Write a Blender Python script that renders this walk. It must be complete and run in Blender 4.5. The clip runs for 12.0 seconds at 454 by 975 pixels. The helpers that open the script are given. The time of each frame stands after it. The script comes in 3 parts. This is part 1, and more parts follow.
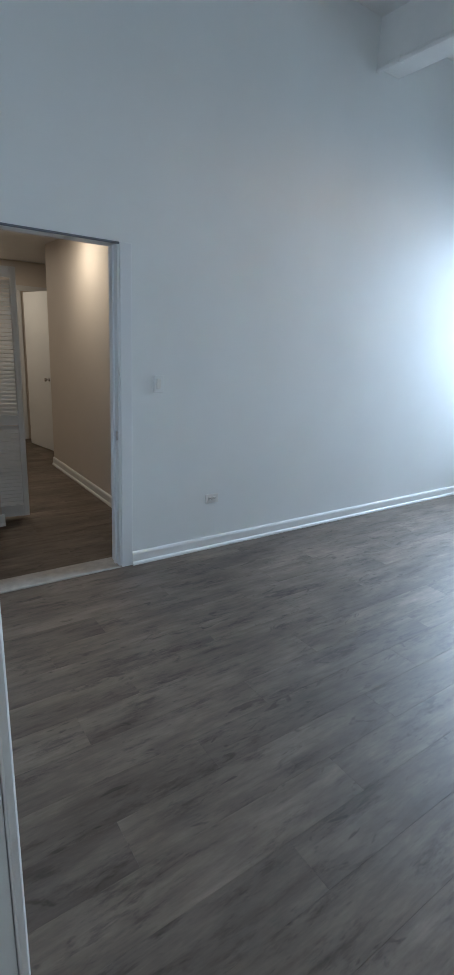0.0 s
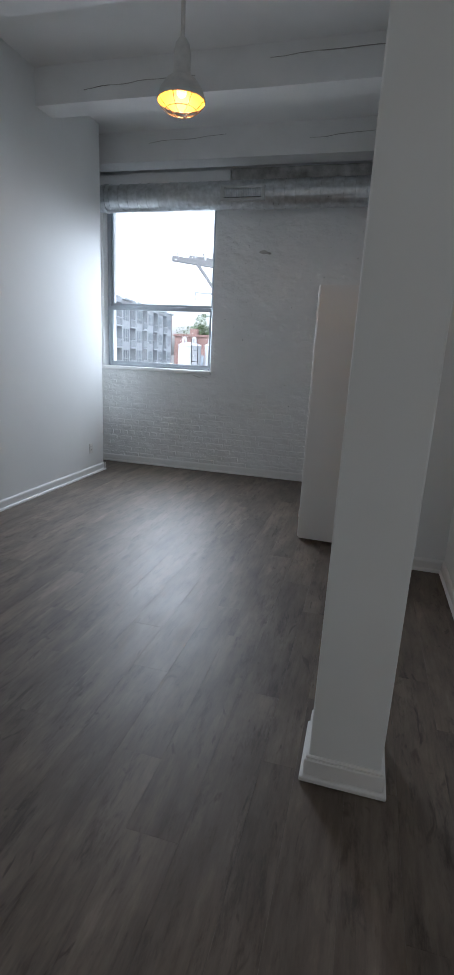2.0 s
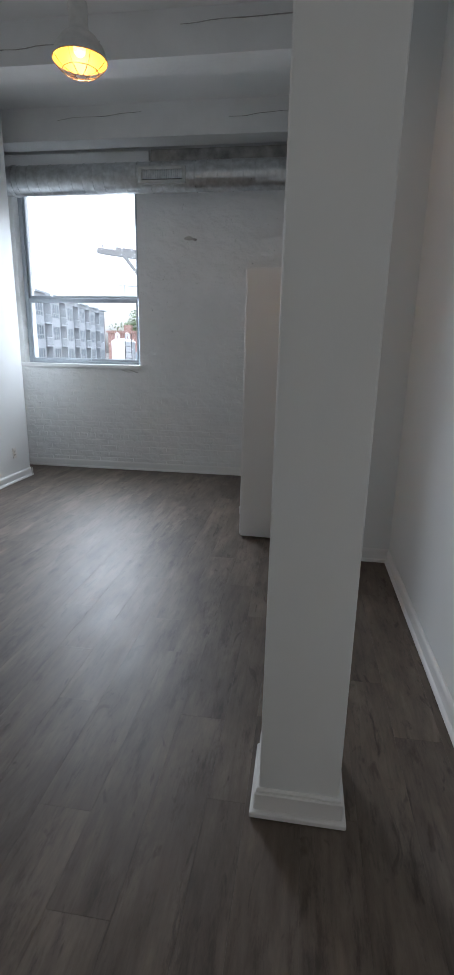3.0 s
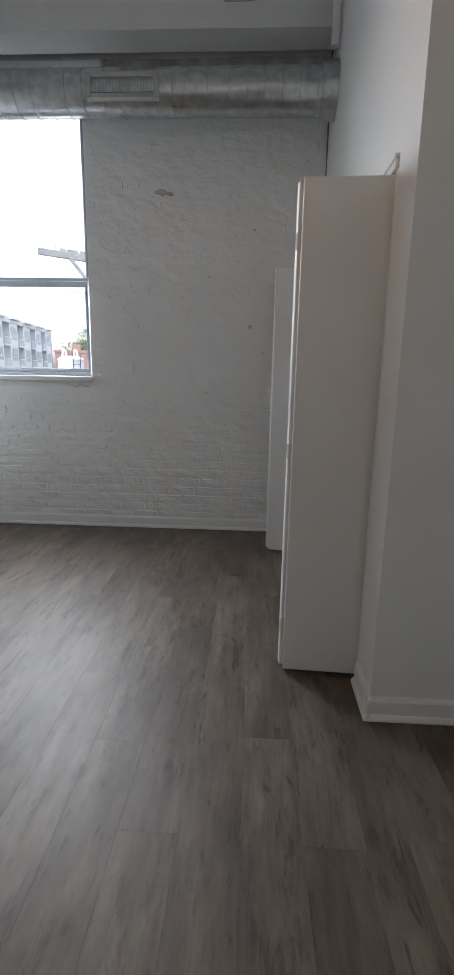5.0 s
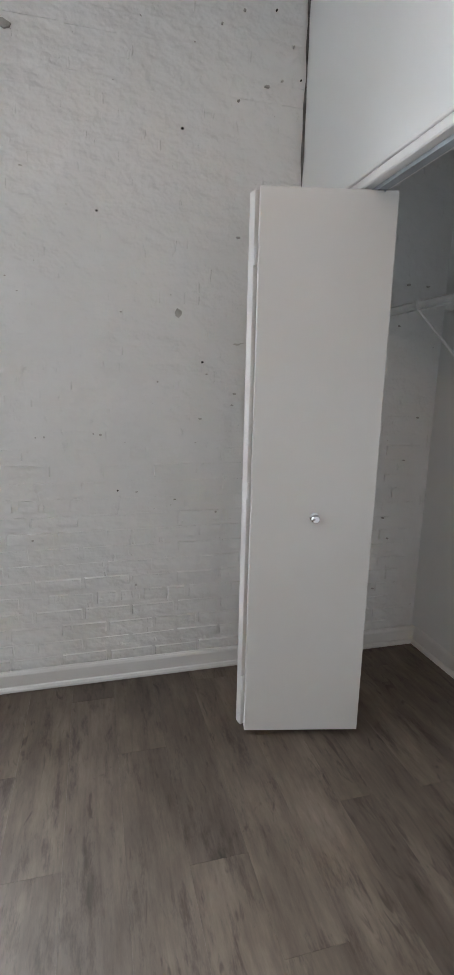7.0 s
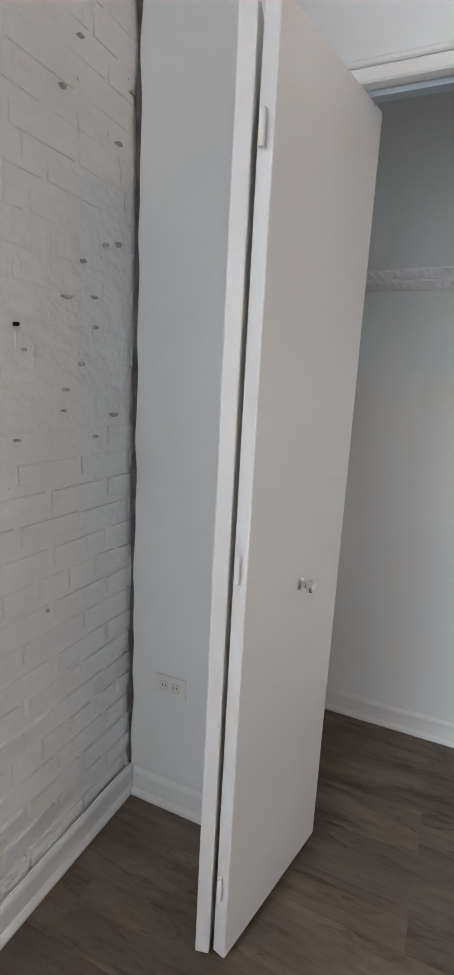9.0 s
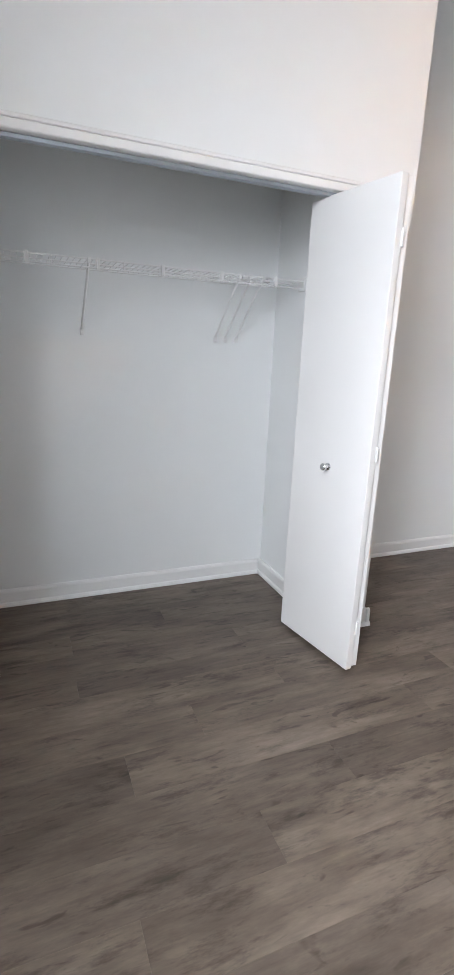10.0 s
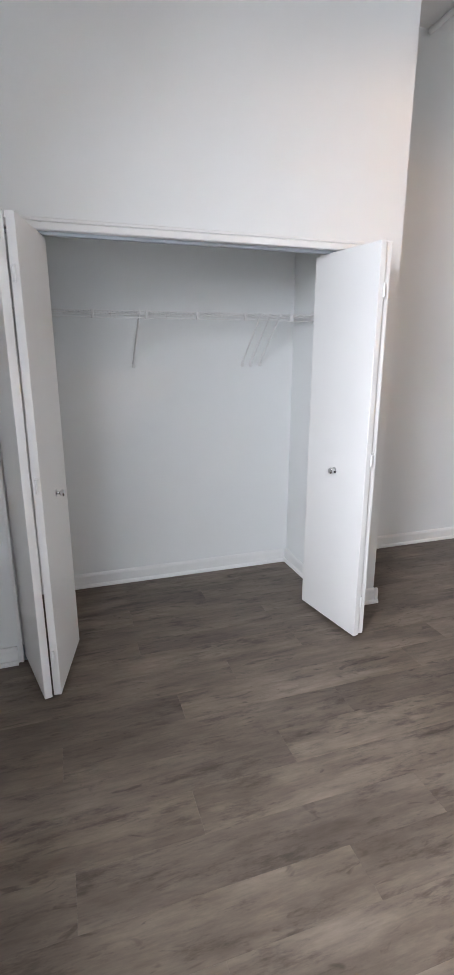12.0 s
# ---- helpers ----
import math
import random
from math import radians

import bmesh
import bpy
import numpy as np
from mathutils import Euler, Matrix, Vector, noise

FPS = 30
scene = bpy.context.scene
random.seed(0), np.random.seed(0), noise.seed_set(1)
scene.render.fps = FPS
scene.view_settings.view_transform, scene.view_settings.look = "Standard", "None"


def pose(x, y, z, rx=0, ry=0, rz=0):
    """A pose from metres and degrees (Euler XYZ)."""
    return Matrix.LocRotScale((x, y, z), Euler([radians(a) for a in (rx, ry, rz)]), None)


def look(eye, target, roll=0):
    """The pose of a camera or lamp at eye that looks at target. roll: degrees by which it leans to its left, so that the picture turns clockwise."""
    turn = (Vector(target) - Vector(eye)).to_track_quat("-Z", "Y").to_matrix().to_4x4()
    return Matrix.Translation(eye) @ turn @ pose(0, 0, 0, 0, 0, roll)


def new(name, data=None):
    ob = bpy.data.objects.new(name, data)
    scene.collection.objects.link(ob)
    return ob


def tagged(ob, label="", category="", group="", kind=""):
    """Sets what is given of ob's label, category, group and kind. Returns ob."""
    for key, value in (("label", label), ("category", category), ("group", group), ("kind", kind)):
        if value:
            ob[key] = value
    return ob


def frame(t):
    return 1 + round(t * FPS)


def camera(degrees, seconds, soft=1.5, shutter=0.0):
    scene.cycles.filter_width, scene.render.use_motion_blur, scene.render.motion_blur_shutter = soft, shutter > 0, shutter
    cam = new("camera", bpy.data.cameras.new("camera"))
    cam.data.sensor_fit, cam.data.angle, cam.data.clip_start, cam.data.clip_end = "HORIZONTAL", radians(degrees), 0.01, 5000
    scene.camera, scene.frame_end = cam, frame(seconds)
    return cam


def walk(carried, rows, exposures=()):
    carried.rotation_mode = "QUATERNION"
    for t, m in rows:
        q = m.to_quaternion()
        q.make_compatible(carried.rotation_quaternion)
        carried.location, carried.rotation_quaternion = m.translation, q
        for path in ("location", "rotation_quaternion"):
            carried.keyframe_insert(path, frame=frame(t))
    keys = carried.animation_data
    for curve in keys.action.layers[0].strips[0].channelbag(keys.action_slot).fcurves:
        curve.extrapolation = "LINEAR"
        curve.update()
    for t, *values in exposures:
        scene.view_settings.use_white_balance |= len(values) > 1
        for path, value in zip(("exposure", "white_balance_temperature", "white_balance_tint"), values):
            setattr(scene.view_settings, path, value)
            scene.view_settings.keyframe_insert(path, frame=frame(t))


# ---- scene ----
cam = camera(48.4, 12.0)

PATH = [
    (0, (3.022, -0.351, 1.538), (1.459, 0.768, 0.984), 3.0),
    (0.5, (3.035, -0.327, 1.53), (1.738, 1.109, 1.023), 3.0),
    (1, (3.035, -0.265, 1.495), (1.982, 1.366, 1.018), 3.15),
    (1.5, (3.049, -0.208, 1.486), (2.278, 1.574, 1.007), 3.0),
    (2, (3.098, -0.162, 1.471), (2.606, 1.709, 0.965), 2.9),
    (2.5, (3.139, -0.113, 1.462), (2.835, 1.792, 0.932), 1.8),
    (4.5, (2.72, 1.353, 1.314), (2.475, 3.288, 0.873), 0.4),
    (5, (2.518, 1.828, 1.305), (2.419, 3.777, 0.867), 1.0),
    (5.5, (2.377, 2.227, 1.341), (2.404, 4.179, 0.904), 1.5),
    (6, (2.236, 2.774, 1.341), (2.371, 4.73, 0.947), 2.6),
    (6.5, (2.119, 3.22, 1.388), (2.419, 5.155, 0.979), 1.5),
    (7, (2.102, 3.762, 1.381), (2.606, 5.655, 0.978), 1.2),
    (7.5, (1.997, 4.224, 1.35), (2.748, 6.022, 0.899), 0.9),
    (7.7, (2.002, 4.393, 1.347), (2.836, 6.15, 0.879), 0.8),
    (9.3, (1.583, 5.154, 1.373), (3.51, 5.448, 0.927), 4.1),
    (9.5, (1.445, 5.144, 1.38), (3.379, 5.047, 0.877), 5.1),
    (10, (1.043, 5.237, 1.363), (2.827, 4.489, 0.856), 2.4),
    (10.5, (0.803, 5.328, 1.384), (2.593, 4.579, 0.899), 4.5),
    (11, (0.586, 5.352, 1.479), (2.466, 4.916, 0.955), 0.5),
    (11.5, (0.543, 5.413, 1.515), (2.44, 5.055, 0.991), 0.2),
    (12, (0.535, 5.373, 1.524), (2.37, 4.769, 1.006), 0.0),
]
EXPOSURES = [(0, 2.4, 5050, 2), (0.5, 1.8, 5300, 7), (1.5, 1.4, 5650, 9), (2.5, 1.5, 5750, 9), (4.5, 1.6, 6050, 11), (5.5, 1.75, 6150, 11),
             (6.5, 2.15, 5950, 9), (7.0, 2.65, 6150, 11), (7.5, 2.7, 6300, 13), (9.3, 2.7, 6200, 13), (12, 2.6, 6150, 14)]
walk(cam, [(t, look(eye, target, roll)) for t, eye, target, roll in PATH], EXPOSURES)

# ---- world, sun, large lights ----
world = bpy.data.worlds.new("overcast")
scene.world = world
world.use_nodes = True
wn = world.node_tree
sky = wn.nodes.new("ShaderNodeTexSky")
sky.sky_type = "NISHITA"
sky.sun_disc = False
sky.sun_elevation, sky.sun_rotation = radians(50), radians(200)
sky.air_density, sky.dust_density, sky.ozone_density = 1.0, 4.0, 1.0
cloud = wn.nodes.new("ShaderNodeHueSaturation")
cloud.inputs["Saturation"].default_value, cloud.inputs["Value"].default_value = 0.2, 1.6
wn.links.new(sky.outputs[0], cloud.inputs["Color"])
wn.links.new(cloud.outputs[0], wn.nodes["Background"].inputs[0])
wn.nodes["Background"].inputs[1].default_value = 0.15
sun = new("sun", bpy.data.lights.new("sun", "SUN"))
sun.data.energy, sun.data.angle, sun.data.color = 0.5, radians(20), (1.0, 0.97, 0.93)
sun.matrix_world = look((-10, -25, 40), (0, 0, 0))


def lamp(name, kind, where, aim, energy, colour, size=0.1):
    ob = new(name, bpy.data.lights.new(name, kind))
    ob.data.energy, ob.data.color = energy, colour
    if kind == "AREA":
        ob.data.shape, ob.data.size = "DISK", size
    else:
        ob.data.shadow_soft_size = size
    ob.matrix_world = look(where, aim)
    return ob


# the sky's light in the window's opening
pane_light = lamp("window_sky", "AREA", (0.60, 6.45, 2.15), (2.2, 0.45, -2.0), 22.0, (0.97, 1.0, 1.02))
pane_light.data.shape, pane_light.data.size, pane_light.data.size_y = "RECTANGLE", 1.1, 1.7
pane_light.data.spread = radians(124)

# ---- measures of the place ----
LX, RX = 0.0, 3.78            # side walls
BY = 6.0                      # face of the brick wall
CX = 3.0                      # face of the closet
CEIL = 3.80
SOUTH = -3.0
LEFT_END = 5.445               # where the plaster of the side wall stops short of the brick
DOOR0, DOOR1, DOOR_H = 0.10, 0.95, 2.07
OPEN0, OPEN1, OPEN_H = 3.84, 5.66, 2.04
WX0, WX1, WZ0, WZ1 = -0.27, 1.185, 1.27, 3.32


# ---- materials ----
def mat(name):
    m = bpy.data.materials.new(name)
    m.use_nodes = True
    nt = m.node_tree
    return m, nt, nt.nodes["Principled BSDF"]


def node(nt, kind, **values):
    n = nt.nodes.new(kind)
    for k, v in values.items():
        n.inputs[k.replace("_", " ")].default_value = v
    return n


def coords(nt, scale=(1, 1, 1)):
    g = nt.nodes.new("ShaderNodeNewGeometry")
    mp = node(nt, "ShaderNodeMapping", Scale=scale)
    nt.links.new(g.outputs["Position"], mp.inputs["Vector"])
    return mp.outputs[0]


def noise_tex(nt, vec, scale, detail=4.0, rough=0.55):
    n = node(nt, "ShaderNodeTexNoise", Scale=scale, Detail=detail, Roughness=rough)
    nt.links.new(vec, n.inputs["Vector"])
    return n.outputs["Fac"]


def ramp(nt, fac, stops):
    r = nt.nodes.new("ShaderNodeValToRGB")
    e = r.color_ramp.elements
    e[0].position, e[0].color = stops[0][0], (*stops[0][1], 1)
    e[1].position, e[1].color = stops[-1][0], (*stops[-1][1], 1)
    for p, c in stops[1:-1]:
        e.new(p).color = (*c, 1)
    nt.links.new(fac, r.inputs[0])
    return r.outputs[0]


def bump(nt, bsdf, fac, strength, distance, before=None):
    b = node(nt, "ShaderNodeBump", Strength=strength, Distance=distance)
    nt.links.new(fac, b.inputs["Height"])
    if before:
        nt.links.new(before.outputs[0], b.inputs["Normal"])
    nt.links.new(b.outputs[0], bsdf.inputs["Normal"])
    return b


def painted(name, colour, rough=0.5, var=0.05, grain=90.0, strength=0.15, big=1.3, depth=0.002, spec=0.4):
    """Paint with a roller's grain, faint clouding and uneven gloss."""
    m, nt, b = mat(name)
    v = coords(nt)
    lo, hi = [c * (1 - var) for c in colour], [min(1, c * (1 + var)) for c in colour]
    cloud = noise_tex(nt, v, big, 5.0)
    nt.links.new(ramp(nt, cloud, [(0.3, lo), (0.7, hi)]), b.inputs["Base Color"])
    r = node(nt, "ShaderNodeMapRange", To_Min=rough - 0.07, To_Max=rough + 0.1)
    nt.links.new(noise_tex(nt, v, 7.0), r.inputs["Value"])
    nt.links.new(r.outputs[0], b.inputs["Roughness"])
    b.inputs["Specular IOR Level"].default_value = spec
    first = bump(nt, b, noise_tex(nt, v, grain, 3.0), strength, depth)
    bump(nt, b, noise_tex(nt, v, 3.0, 3.0), 0.2, 0.006, first)
    return m


def metal(name, colour, rough, var=0.1, scale=12.0, metallic=1.0):
    m, nt, b = mat(name)
    v = coords(nt)
    f = noise_tex(nt, v, scale, 6.0)
    nt.links.new(ramp(nt, f, [(0.3, [c * (1 - var) for c in colour]), (0.7, [min(1, c * (1 + var)) for c in colour])]), b.inputs["Base Color"])
    r = node(nt, "ShaderNodeMapRange", To_Min=max(0.02, rough - 0.08), To_Max=rough + 0.12)
    nt.links.new(f, r.inputs["Value"])
    nt.links.new(r.outputs[0], b.inputs["Roughness"])
    b.inputs["Metallic"].default_value = metallic
    return m


def glowing(name, colour, strength):
    m, nt, b = mat(name)
    b.inputs["Base Color"].default_value = (*colour, 1)
    b.inputs["Emission Color"].default_value = (*colour, 1)
    b.inputs["Emission Strength"].default_value = strength
    return m


def floor_material():
    """Grey-brown vinyl planks: streaks along y, cathedral figure, wear; each plank differs."""
    m, nt, b = mat("vinyl_plank")
    g = nt.nodes.new("ShaderNodeNewGeometry")
    info = nt.nodes.new("ShaderNodeObjectInfo")
    shift = node(nt, "ShaderNodeVectorMath")
    shift.operation = "MULTIPLY"
    shift.inputs[1].default_value = (37.0, 91.0, 13.0)
    nt.links.new(info.outputs["Random"], shift.inputs[0])
    add = nt.nodes.new("ShaderNodeVectorMath")
    nt.links.new(g.outputs["Position"], add.inputs[0])
    nt.links.new(shift.outputs[0], add.inputs[1])

    def stretched(sx, sy):
        mp = node(nt, "ShaderNodeMapping", Scale=(sx, sy, 1.0))
        nt.links.new(add.outputs[0], mp.inputs["Vector"])
        return mp.outputs[0]

    fine = noise_tex(nt, stretched(120, 12), 1.0, 7.0, 0.72)
    broad = noise_tex(nt, stretched(7, 1.7), 1.0, 8.0, 0.66)
    fig = node(nt, "ShaderNodeTexWave", Scale=1.0, Distortion=14.0, Detail=2.5, Detail_Scale=0.7, Detail_Roughness=0.55)
    nt.links.new(stretched(7.0, 1.1), fig.inputs["Vector"])
    blot = noise_tex(nt, stretched(15, 3.2), 1.0, 10.0, 0.76)
    knots = node(nt, "ShaderNodeTexNoise", Scale=1.0, Detail=3.0, Roughness=0.5, Distortion=1.6)
    nt.links.new(stretched(17, 5.0), knots.inputs["Vector"])
    knotc = ramp(nt, knots.outputs["Fac"], [(0.29, (0.42, 0.40, 0.38)), (0.37, (1, 1, 1))])
    base = ramp(nt, broad, [(0.27, (0.066, 0.050, 0.039)), (0.5, (0.128, 0.1015, 0.080)), (0.75, (0.218, 0.179, 0.146))])

    def blend(a, fac, amount, how="MULTIPLY"):
        mx = nt.nodes.new("ShaderNodeMix")
        mx.data_type, mx.blend_type = "RGBA", how
        mx.inputs["Factor"].default_value = amount
        nt.links.new(a, mx.inputs[6])
        nt.links.new(fac, mx.inputs[7])
        return mx.outputs[2]

    grainc = ramp(nt, fine, [(0.3, (0.70, 0.69, 0.68)), (0.66, (1.15, 1.14, 1.13))])
    figc = ramp(nt, fig.outputs["Fac"], [(0.0, (0.74, 0.73, 0.72)), (0.18, (0.97, 0.97, 0.97)), (1.0, (1.05, 1.05, 1.05))])
    blotc = ramp(nt, blot, [(0.36, (0.40, 0.385, 0.375)), (0.47, (0.92, 0.92, 0.92)), (0.6, (1.02, 1.02, 1.02)), (0.72, (1.3, 1.28, 1.25))])
    tone = ramp(nt, info.outputs["Random"], [(0.0, (0.93, 0.925, 0.93)), (0.5, (1.06, 1.05, 1.03)), (1.0, (1.2, 1.2, 1.18))])
    col = blend(blend(blend(blend(base, grainc, 0.5), figc, 0.35), blotc, 0.9), tone, 1.0)
    col = blend(col, knotc, 0.8)
    nt.links.new(col, b.inputs["Base Color"])
    r = node(nt, "ShaderNodeMapRange", To_Min=0.40, To_Max=0.60)
    nt.links.new(noise_tex(nt, stretched(22, 3), 1.0, 4.0), r.inputs["Value"])
    nt.links.new(r.outputs[0], b.inputs["Roughness"])
    b.inputs["Specular IOR Level"].default_value = 0.5
    bump(nt, b, fine, 0.25, 0.0012)
    return m


def brick_paint():
    """Thick white paint over old brick: lumpy, with small chips and drips."""
    m, nt, b = mat("painted_brick")
    v = coords(nt)
    c = ramp(nt, noise_tex(nt, v, 2.2, 6.0), [(0.3, (0.78, 0.79, 0.785)), (0.7, (0.85, 0.855, 0.85))])
    chips = ramp(nt, noise_tex(nt, coords(nt, (1, 1, 1.6)), 26.0, 2.0, 0.8), [(0.735, (1, 1, 1)), (0.76, (0.45, 0.42, 0.39))])
    mx = nt.nodes.new("ShaderNodeMix")
    mx.data_type, mx.blend_type = "RGBA", "MULTIPLY"
    mx.inputs["Factor"].default_value = 0.8
    nt.links.new(c, mx.inputs[6])
    nt.links.new(chips, mx.inputs[7])
    nt.links.new(mx.outputs[2], b.inputs["Base Color"])
    r = node(nt, "ShaderNodeMapRange", To_Min=0.38, To_Max=0.62)
    nt.links.new(noise_tex(nt, v, 9.0), r.inputs["Value"])
    nt.links.new(r.outputs[0], b.inputs["Roughness"])
    swell = bump(nt, b, noise_tex(nt, coords(nt, (1, 1, 1.5)), 6.5, 3.0, 0.5), 0.9, 0.030)
    lumps = bump(nt, b, noise_tex(nt, v, 15.0, 4.0), 0.6, 0.007, swell)
    runs = ramp(nt, noise_tex(nt, coords(nt, (26, 26, 8)), 1.0, 2.0, 0.5), [(0.67, (0, 0, 0)), (0.76, (1, 1, 1))])
    drips = bump(nt, b, runs, 0.8, 0.006, lumps)
    bump(nt, b, noise_tex(nt, v, 60.0, 4.0), 0.35, 0.003, drips)
    return m


def glass_material():
    m, nt, b = mat("window_glass")
    out = nt.nodes["Material Output"]
    clear = nt.nodes.new("ShaderNodeBsdfTransparent")
    gloss = node(nt, "ShaderNodeBsdfGlossy", Roughness=0.02)
    fres = node(nt, "ShaderNodeFresnel", IOR=1.45)
    mx = nt.nodes.new("ShaderNodeMixShader")
    nt.links.new(fres.outputs[0], mx.inputs[0])
    nt.links.new(clear.outputs[0], mx.inputs[1])
    nt.links.new(gloss.outputs[0], mx.inputs[2])
    nt.links.new(mx.outputs[0], out.inputs[0])
    return m


WALL = painted("wall_paint", (0.82, 0.835, 0.83), 0.55, 0.025, 120, 0.12)
CEILING = painted("ceiling_paint", (0.84, 0.84, 0.83), 0.6, 0.05, 40, 0.2)
BEAM = painted("beam_paint", (0.84, 0.84, 0.83), 0.5, 0.06, 30, 0.35, 2.0, 0.004)
TRIM = painted("trim_paint", (0.82, 0.82, 0.81), 0.33, 0.03, 60, 0.08)
DOORP = painted("door_paint", (0.79, 0.785, 0.77), 0.36, 0.025, 70, 0.06, 1.0)
FRAMEP = painted("frame_paint", (0.79, 0.80, 0.81), 0.42, 0.03, 60, 0.08)
HEAD_SHADE = painted("head_gap_shade", (0.16, 0.17, 0.19), 0.6)
HALL = painted("hall_paint", (0.72, 0.66, 0.59), 0.6, 0.03, 120, 0.1)
BRICKP = brick_paint()
JOINT_SHADE = painted("shaded_joint_mortar", (0.13, 0.125, 0.12), 0.85, 0.5, 25, 0.8, 14.0, 0.01)
OLD = painted("bare_mortar", (0.47, 0.46, 0.44), 0.8, 0.4, 25, 0.8, 9.0, 0.01)
FLOOR = floor_material()
GROUT = painted("plank_gap", (0.03, 0.026, 0.022), 0.8)
SADDLE = painted("threshold_stone", (0.42, 0.39, 0.35), 0.45, 0.15, 60, 0.2, 20)
ALU = metal("window_aluminium", (0.42, 0.46, 0.50), 0.42, 0.08, 6.0, 0.6)
ZINC = metal("galvanised_duct", (0.55, 0.57, 0.58), 0.30, 0.2, 18.0)
VENT = metal("vent_enamel", (0.5, 0.51, 0.5), 0.45, 0.1, 20, 0.2)
DARK = painted("black_and_hole_shade", (0.02, 0.02, 0.02), 0.8)
CHROME = metal("chrome", (0.78, 0.78, 0.80), 0.08, 0.04)
WIRE = painted("vinyl_wire", (0.80, 0.80, 0.79), 0.35, 0.02)
PLATE = painted("cover_plate", (0.80, 0.79, 0.76), 0.3, 0.02, 50, 0.03)
GREYMETAL = metal("lamp_enamel", (0.72, 0.71, 0.68), 0.4, 0.12, 15, 0.3)
INNER = painted("reflector_enamel", (0.50, 0.30, 0.035), 0.4, 0.03)
CAGE = metal("cage_wire", (0.25, 0.20, 0.14), 0.45)
BULB = glowing("bulb_glow", (1.0, 0.62, 0.22), 0.9)
CAN = glowing("downlight_glow", (1.0, 0.72, 0.42), 0.7)
GLASS = glass_material()


# ---- mesh helpers ----
def box(bm, x0, y0, z0, x1, y1, z1, bevel=0.0, m=None, seg=1):
    made = bmesh.ops.create_cube(bm, size=1.0)["verts"]
    for v in made:
        v.co = Vector((x0 + (v.co.x + 0.5) * (x1 - x0), y0 + (v.co.y + 0.5) * (y1 - y0), z0 + (v.co.z + 0.5) * (z1 - z0)))
    if bevel:
        edges = list({e for v in made for e in v.link_edges})
        res = bmesh.ops.bevel(bm, geom=edges, offset=bevel, segments=seg, affect="EDGES", profile=0.5)
        made = list({v for f in res["faces"] for v in f.verts} | {v for v in made if v.is_valid})
    if m is not None:
        bmesh.ops.transform(bm, matrix=m, verts=made)
    return made


def rod(bm, a, b, r, sides=10, r2=None):
    a, b = Vector(a), Vector(b)
    m = Matrix.Translation((a + b) / 2) @ (b - a).to_track_quat("Z", "Y").to_matrix().to_4x4()
    bmesh.ops.create_cone(bm, cap_ends=True, segments=sides, radius1=r, radius2=r if r2 is None else r2, depth=(b - a).length, matrix=m)


def lathe(bm, profile, sides=40, m=None):
    """Turns a profile of (radius, height) about z."""
    rings = []
    for r, z in profile:
        rings.append([bm.verts.new(((m or Matrix()) @ Vector((r * math.cos(k * math.tau / sides), r * math.sin(k * math.tau / sides), z)))) for k in range(sides)])
    for a, b in zip(rings, rings[1:]):
        for k in range(sides):
            bm.faces.new((a[k], a[(k + 1) % sides], b[(k + 1) % sides], b[k]))
    return rings


def tube(bm, pts, r, sides=8):
    for a, b in zip(pts, pts[1:]):
        rod(bm, a, b, r, sides)


def mesh_of(name, bm, material, smooth=False):
    bmesh.ops.recalc_face_normals(bm, faces=bm.faces)
    me = bpy.data.meshes.new(name)
    bm.to_mesh(me)
    bm.free()
    me.materials.append(material)
    if smooth:
        me.polygons.foreach_set("use_smooth", [True] * len(me.polygons))
        me.set_sharp_from_angle(angle=radians(40))
    return me


def part(name, bm, material, parent=None, label="", smooth=False):
    ob = new(name, mesh_of(name, bm, material, smooth))
    if parent is not None:
        ob.parent = parent
    return tagged(ob, label)


def thing(name, where, label, category, group="", kind="", turn=0.0):
    ob = new(name)
    ob.empty_display_size = 0.1
    ob.matrix_world = pose(*where, 0, 0, turn)
    return tagged(ob, label, category, group, kind)


def structure(name, bm, material, label, category, smooth=False):
    return tagged(part(name, bm, material, None, "", smooth), label, category, "", "structure")


# ---- setting: walls, floor base, ceiling ----
T = 0.12
bm = bmesh.new()
box(bm, -T, SOUTH, 0, LX, DOOR0, CEIL)
box(bm, -T, DOOR0, DOOR_H, LX, DOOR1, CEIL)
box(bm, -T, DOOR1, 0, LX, LEFT_END, CEIL)
structure("wall_west", bm, WALL, "smooth white painted plaster wall with a doorway", "wall")
bm = bmesh.new()
box(bm, -0.44, LEFT_END - 0.3, 0, -0.32, BY, CEIL)
box(bm, -0.32, LEFT_END - 0.3, 0, -T - 0.002, LEFT_END - 0.02, CEIL)
structure("wall_recess", bm, WALL, "white painted recess beside the brick wall", "wall")
bm = bmesh.new()
box(bm, RX, SOUTH, 0, RX + T, BY + 0.3, CEIL)
structure("wall_east", bm, WALL, "smooth white painted plaster wall", "wall")
bm = bmesh.new()
box(bm, -T, SOUTH - T, 0, RX + T, SOUTH, CEIL)
structure("wall_south", bm, WALL, "plain white painted end wall", "wall")
bm = bmesh.new()
box(bm, LX, -0.385, 0, 2.25, -0.245, CEIL)
structure("wall_stub", bm, WALL, "white painted partition ending in a cased edge", "wall")
